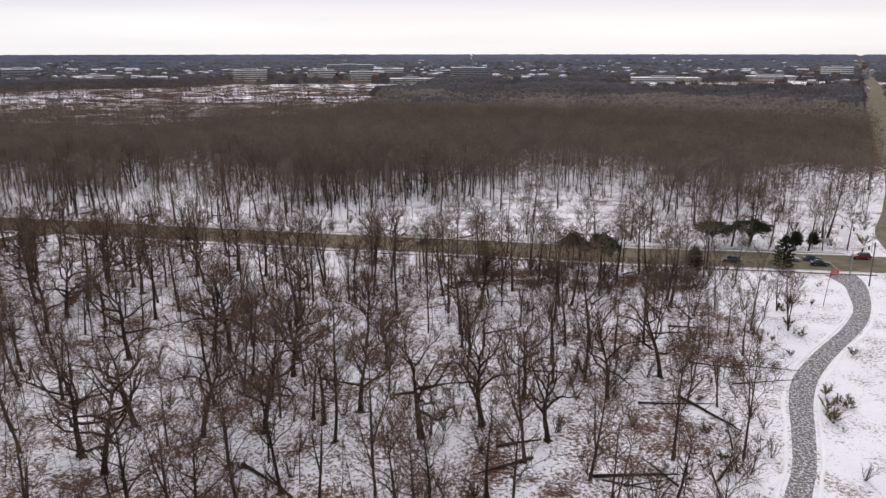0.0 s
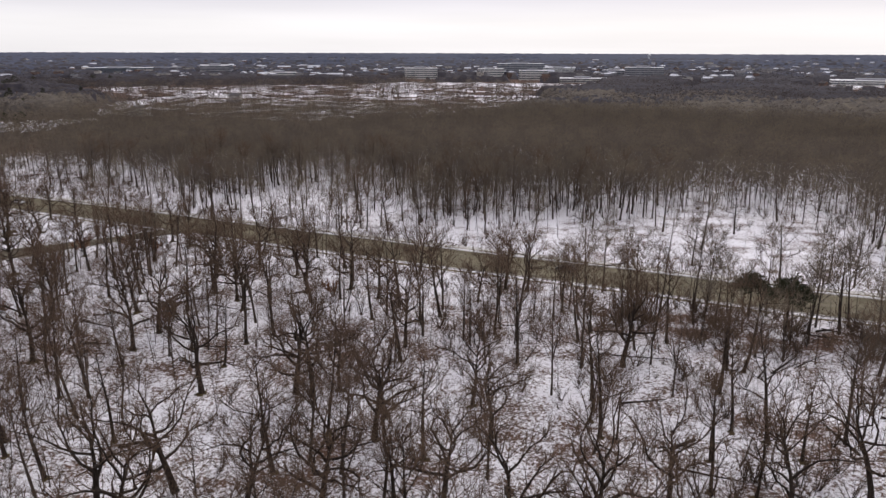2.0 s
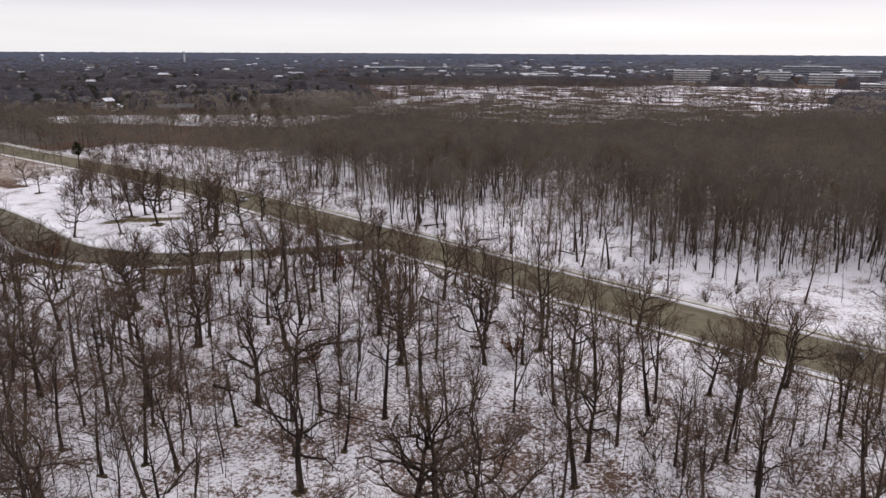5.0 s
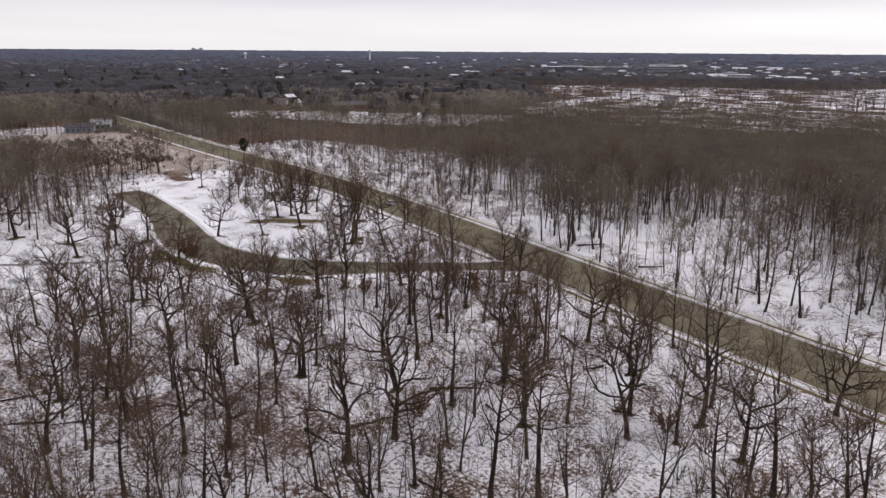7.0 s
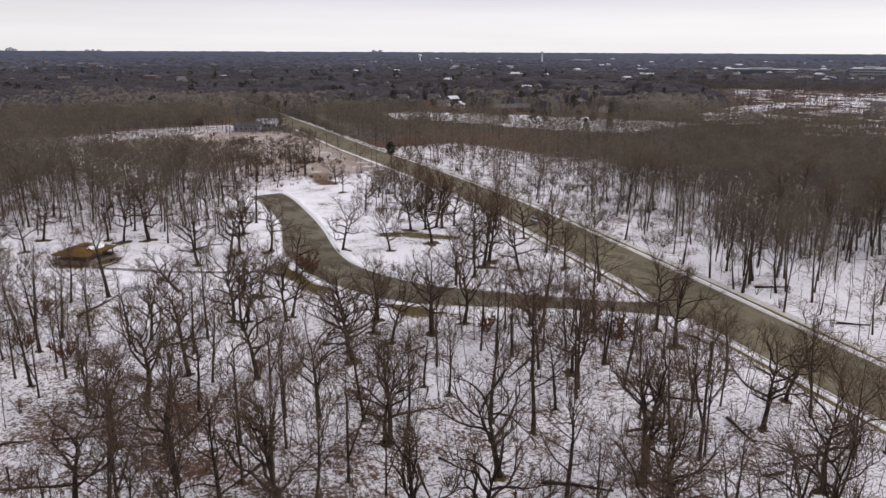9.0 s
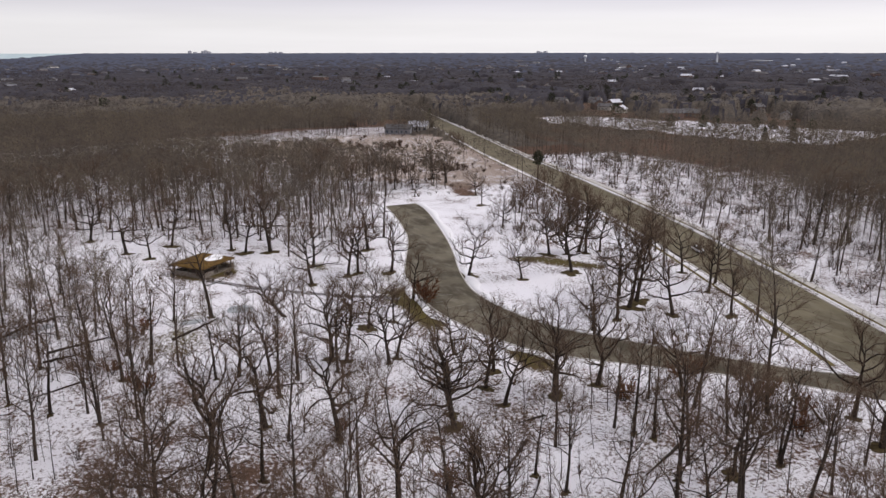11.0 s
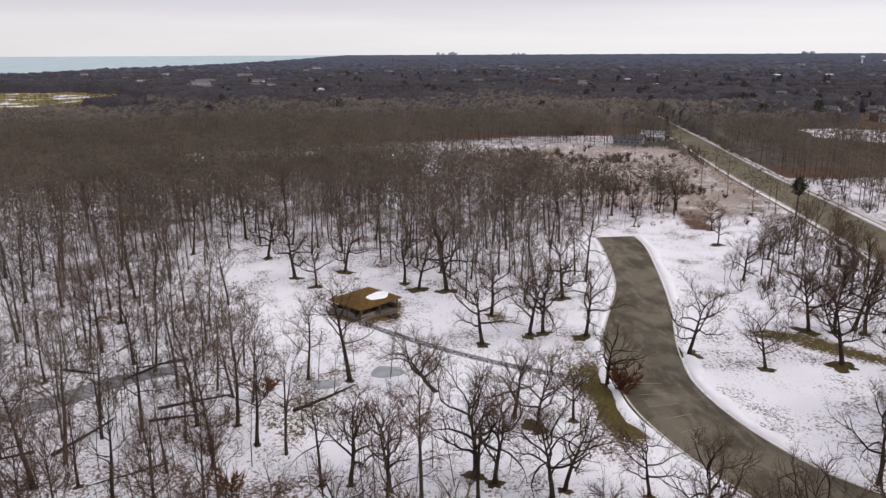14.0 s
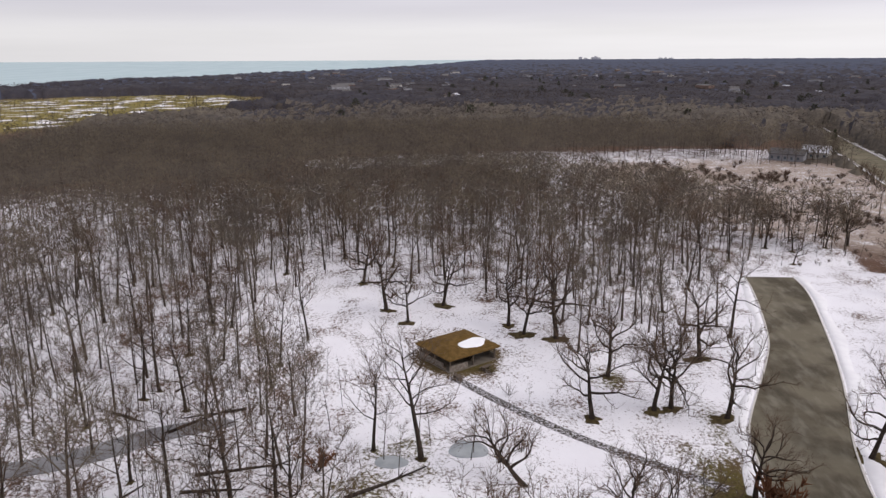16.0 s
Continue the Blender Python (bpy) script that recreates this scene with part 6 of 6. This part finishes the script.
# ---- signs, signals, poles ----
def board_sign(x, y, rz, w, h, z0, mat, label):
    ob = thing("sign_board", x, y, float(height(x, y)), rz, label, "sign")
    part("panel", box(bmesh.new(), -w / 2, -0.04, z0, w / 2, 0.04, z0 + h, 0.01), mat, ob)
    for k in range(2):
        part("lettering", box(bmesh.new(), -w * 0.35, -0.052, z0 + h * (0.3 + 0.35 * k), w * (0.35 - 0.15 * k), -0.042, z0 + h * (0.42 + 0.35 * k)), M_PALE if mat is M_RED else M_GREYWALL, ob, "plain bar of unreadable lettering")
    for sx in (-w * 0.4, w * 0.4):
        part("post", box(bmesh.new(), sx - 0.05, 0.045, -0.3, sx + 0.05, 0.14, z0 + h), M_TIMBER, ob)


board_sign(108.7, 160.6, 20, 2.8, 1.1, 0.35, M_RED, "red notice board on low posts in snow")
board_sign(122.5, 187.5, 10, 3.0, 1.5, 0.9, M_PALE, "white panel sign on two posts")


def signal(x, y, rz, arm):
    ob = thing("traffic_signal", x, y, 0.0, rz, "steel traffic signal pole with mast arm", "traffic signal", "traffic signals")
    bm = bmesh.new()
    cyl(bm, 0, 0, -0.3, 6.6, 0.16, 0.09)
    part("pole", bm, M_STEEL, ob)
    part("mast_arm", box(bmesh.new(), 0, -0.06, 6.2, arm, 0.06, 6.34, 0.02), M_STEEL, ob)
    for k in (0.55, 0.95):
        part("signal_head", box(bmesh.new(), arm * k - 0.18, -0.2, 5.3, arm * k + 0.18, 0.08, 6.3, 0.04), M_RUBBER, ob)


signal(112.5, 160.5, 30, 8)
signal(124, 190, -60, 8)


def utility_pole(x, y, rz):
    ob = thing("utility_pole", x, y, float(height(x, y)), rz, "weathered wooden utility pole with crossarm", "utility pole", "utility poles")
    bm = bmesh.new()
    cyl(bm, 0, 0, -0.5, 10.5, 0.17, 0.11, 8)
    part("pole", bm, M_TIMBER, ob)
    part("crossarm", box(bmesh.new(), -1.1, -0.06, 9.7, 1.1, 0.06, 9.85, 0.01), M_TIMBER, ob)
    for sx in (-1.0, -0.4, 0.4, 1.0):
        bm = bmesh.new()
        cyl(bm, sx, 0, 9.85, 10.02, 0.05, 0.03, 6)
        part("insulator", bm, M_PALE, ob)


for x, y in ((-262, 289), (-305, 297), (-350, 305), (-395, 313), (-440, 321), (-490, 329), (112, 152.5)):
    utility_pole(x, y, 75)


# ---- far buildings ----
def office(x, y, w, d, h, floors, rz, wall, label, glass=None):
    """A flat-roofed block with a band of windows on every storey."""
    z = float(height(x, y))
    ob = thing("office_building", x, y, z, rz, label, "building", "office buildings")
    fh = h / floors
    part("wall", box(bmesh.new(), -w / 2 + 0.5, -d / 2 + 0.5, -1, w / 2 - 0.5, d / 2 - 0.5, h - 0.2), wall, ob)
    for k in range(floors):
        part("spandrel", box(bmesh.new(), -w / 2, -d / 2, k * fh, w / 2, d / 2, k * fh + fh * 0.55), wall, ob)
        band = part("window_band", box(bmesh.new(), -w / 2 + 0.25, -d / 2 + 0.25, k * fh + fh * 0.55, w / 2 - 0.25, d / 2 - 0.25, (k + 1) * fh), M_DARKGLASS, ob, "dark ribbon of office windows")
        for m in range(int(w / 8)):
            mx = -w / 2 + 4 + m * 8
            part("mullion", box(bmesh.new(), mx - 0.3, -d / 2 + 0.1, k * fh + fh * 0.55, mx + 0.3, -d / 2 + 0.24, (k + 1) * fh), wall, band)
    part("parapet", box(bmesh.new(), -w / 2 - 0.1, -d / 2 - 0.1, h, w / 2 + 0.1, d / 2 + 0.1, h + 1.0), wall, ob)
    part("roof", box(bmesh.new(), -w / 2 + 0.4, -d / 2 + 0.4, h + 1.0, w / 2 - 0.4, d / 2 - 0.4, h + 1.15), M_SNOW, ob, "snow-covered flat roof")
    part("roof_plant", box(bmesh.new(), -w * 0.2, -d * 0.2, h + 1.1, w * 0.15, d * 0.2, h + 4), M_GREYWALL, ob)


for x, y, w, d, h, floors, rz, wall, label in (
    (-240, 1440, 62, 30, 26, 5, 10, M_PALE, "pale five-storey office block with ribbon windows"),
    (-28, 1440, 52, 30, 22, 4, 5, M_PALE, "pale four-storey office block among trees"),
    (20, 1560, 62, 30, 25, 5, 0, M_PALE, "pale office block with a snowy roof"),
    (176, 1470, 70, 36, 30, 6, -5, M_GREYWALL, "dark glass office block with grey bands"),
    (122, 1500, 40, 30, 22, 4, -5, M_GREYWALL, "grey glass-fronted office wing"),
    (-110, 1480, 50, 28, 24, 4, 8, M_PALE, "pale stepped office block"),
    (-60, 1640, 100, 34, 34, 6, 5, M_GREYWALL, "broad grey office block with a white roof"),
    (955, 1500, 60, 34, 28, 5, -30, M_PALE, "white office tower by the long road"),
    (-743, 1640, 70, 34, 26, 4, 25, M_GREYWALL, "grey office block on the wooded plain"),
    (-890, 1500, 130, 40, 20, 3, 30, M_DARKGLASS, "long low dark glass building"),
    (-700, 1540, 60, 34, 26, 4, 25, M_GREYWALL, "grey four-storey office block"),
    (-900, 1720, 190, 60, 12, 2, 30, M_PALE, "long white low building"),
    (-490, 1360, 60, 30, 16, 3, 20, M_PALE, "pale low three-storey office building"),
    (-380, 1500, 70, 40, 10, 2, 15, M_GREYWALL, "grey low flat-roofed building"),
    (60, 1330, 80, 40, 9, 2, 0, M_PALE, "pale low commercial building"),
    (300, 1400, 90, 40, 9, 2, -8, M_GREYWALL, "grey low commercial building"),
    (520, 1330, 120, 50, 9, 2, -15, M_PALE, "long white commercial shed"),
    (760, 1400, 140, 50, 9, 2, -20, M_PALE, "long white commercial shed"),
    (640, 1650, 120, 50, 10, 2, -15, M_GREYWALL, "long grey commercial shed"),
    (420, 1750, 120, 50, 12, 2, -10, M_GREYWALL, "long grey commercial shed"),
    (-2100, 2200, 90, 40, 14, 2, 40, M_PALE, "white building far among trees"),
):
    office(x, y, w, d, h * 0.74, floors, rz, wall, label)


def house(x, y, w, d, h, rz, wall, snowy, label):
    z = float(height(x, y))
    ob = thing("house", x, y, z, rz, label, "house", "suburban houses")
    part("wall", box(bmesh.new(), -w / 2, -d / 2, -0.5, w / 2, d / 2, h), wall, ob)
    bm = bmesh.new()
    rise = d * 0.33
    pts = [(-d / 2 - 0.5, h - 0.15), (0, h + rise), (d / 2 + 0.5, h - 0.15), (d / 2 + 0.5, h + 0.1), (0, h + rise + 0.3), (-d / 2 - 0.5, h + 0.1)]
    l = [bm.verts.new((-w / 2 - 0.5, py, pz)) for py, pz in pts]
    r = [bm.verts.new((w / 2 + 0.5, py, pz)) for py, pz in pts]
    bm.faces.new(l)
    bm.faces.new(r[::-1])
    for k in range(6):
        bm.faces.new((l[k], r[k], r[(k + 1) % 6], l[(k + 1) % 6]))
    bmesh.ops.recalc_face_normals(bm, faces=bm.faces)
    roof = part("roof", bm, M_GREYSNOW if snowy else M_SHINGLE, ob, "snow-covered gable roof" if snowy else "dark shingled gable roof")
    bm = bmesh.new()
    for sx in (-1, 1):
        g = [bm.verts.new(p) for p in ((sx * w / 2, -d / 2, h), (sx * w / 2, d / 2, h), (sx * w / 2, 0, h + rise))]
        bm.faces.new(g)
    part("gable", bm, wall, ob)
    part("chimney", box(bmesh.new(), w * 0.2, 0.3, h, w * 0.2 + 0.9, 1.2, h + rise + 1.4), M_BRICK, roof)
    for fl in range(max(1, int(h // 2.8))):
        for k in range(int(w // 3)):
            wx = -w / 2 + 1.6 + k * 3.0
            for sy in (-1, 1):
                part("window", box(bmesh.new(), wx - 0.55, sy * d / 2 - 0.05, 0.9 + fl * 2.8, wx + 0.55, sy * d / 2 + 0.05, 2.2 + fl * 2.8), M_DARKGLASS, ob)


house_rng = random.Random(9)
for x, y, w in HOUSES + HOUSES_B + SUBURB:
    if w >= 20:
        continue
    snowy = house_rng.random() < 0.1
    brick = house_rng.random() < 0.4
    house(x, y, w * 0.85, w * 0.55, house_rng.choice((3.4, 5.8)), house_rng.uniform(0, 180), M_BRICK if brick else M_SIDING, snowy, f"{'brown brick' if brick else 'pale sided'} suburban house with {'a snowy' if snowy else 'a dark'} gable roof")
house(-478, 492, 17, 8, 5.0, 55, M_BRICK, False, "long brown brick apartment house by the snow field")
house(-466, 273, 16, 7, 3.4, 58, M_GREYWALL, False, "long grey house with a dark roof behind bare trees")
house(-476, 290, 12, 9, 3.2, 58, M_SIDING, True, "low white annexe with a snowy gable roof")
house(-520, 262, 12, 9, 5.8, 20, M_BRICK, False, "red-brown brick house with a dark roof among trees")


def distant_roofs():
    """Small blocks with flat or pitched roofs, just over the far treetops."""
    rng = np.random.default_rng(83)
    v, f, m = [], [], []
    for k in range(760):
        a, r = radians(rng.uniform(-36, 62)), rng.uniform(1050, 3300)
        if k % 7 > 3:  # the shops and sheds beyond the snowy fields
            a, r = radians(rng.uniform(-36, 30)), rng.uniform(1180, 2100)
        if k % 7 == 0:
            a, r = radians(rng.uniform(62, 108)), rng.uniform(1000, 2400)
        x, y = -10 - r * math.sin(a), 60 + r * math.cos(a)
        if inside(LAKE, x, y) or max(float(in_soft(poly, x, y, 60)) for poly in FAR_OPEN) > 0:
            continue
        w, d, h, t = rng.uniform(5, 8) * (1 + (rng.random() < 0.2)), rng.uniform(4, 6.5), rng.uniform(8.5, 13.5), rng.uniform(0, 3.14)
        z, up = float(height(x, y)), rng.uniform(1.2, 3.0)
        b = len(v)
        for lx, ly, lz in ((-w, -d, 0), (w, -d, 0), (w, d, 0), (-w, d, 0), (-w, -d, h), (w, -d, h), (w, d, h), (-w, d, h), (-w, 0, h + up), (w, 0, h + up)):
            v.append((x + lx * math.cos(t) - ly * math.sin(t), y + lx * math.sin(t) + ly * math.cos(t), z + lz))
        for q in ((0, 1, 5, 4), (2, 3, 7, 6), (1, 2, 6, 5), (3, 0, 4, 7)):
            f.append(tuple(b + i for i in q))
            m.append(0 if k % 5 == 0 else 4 if k % 2 else 1)
        for q in ((4, 5, 9, 8), (6, 7, 8, 9), (7, 4, 8, 8), (5, 6, 9, 9)):
            f.append(tuple(b + i for i in q))
            m.append(2 if k % 7 in (1, 5, 6) else 3)
    me = bpy.data.meshes.new("distant_roofs")
    me.from_pydata(v, [], [tuple(dict.fromkeys(q)) for q in f])
    for mat in (M_SIDING, M_BRICK, M_GREYSNOW, M_SHINGLE, M_GREYWALL):
        me.materials.append(mat)
    me.polygons.foreach_set("material_index", m)
    tagged(new("distant_roofs", me), "small pale and dark roofs among far treetops", "houses", kind="stuff")


distant_roofs()


def water_tower(x, y, h):
    z = float(height(x, y))
    ob = thing("water_tower", x, y, z, 0, "white water tower on a single stem", "water tower", "water towers")
    bm = bmesh.new()
    cyl(bm, 0, 0, -1, h - 5, 3.4, 1.9, 14)
    part("stem", bm, M_WATERTOWER, ob)
    bm = bmesh.new()
    bmesh.ops.create_uvsphere(bm, u_segments=20, v_segments=12, radius=6.5)
    bmesh.ops.scale(bm, vec=(1, 1, 0.75), verts=bm.verts)
    bmesh.ops.translate(bm, vec=(0, 0, h - 2), verts=bm.verts)
    for f in bm.faces:
        f.smooth = True
    part("tank", bm, M_WATERTOWER, ob)


for x, y, h in ((-2068, 1980, 42), (-2270, 1582, 31), (420, 3400, 28)):
    water_tower(x, y, h)


def far_tower(x, y, w, h):
    ob = thing("high_rise", x, y, float(height(x, y)), 20, "hazy grey high-rise on the horizon", "building", "distant skyline")
    part("shaft", box(bmesh.new(), -w / 2, -w / 2, -2, w / 2, w / 2, h), M_HAZE, ob)
    part("crown_block", box(bmesh.new(), -w * 0.3, -w * 0.3, h, w * 0.3, w * 0.3, h * 1.12), M_HAZE, ob)


tower_rng = random.Random(3)
for az, n, top in ((85.4, 6, 27), (80.2, 3, 19), (59.7, 3, 21)):
    for k in range(n):
        a = radians(az + tower_rng.uniform(-0.8, 0.8))
        far_tower(-60 - 4700 * math.sin(a), 120 + 4700 * math.cos(a), tower_rng.uniform(10, 22), top * tower_rng.uniform(0.6, 1.0))
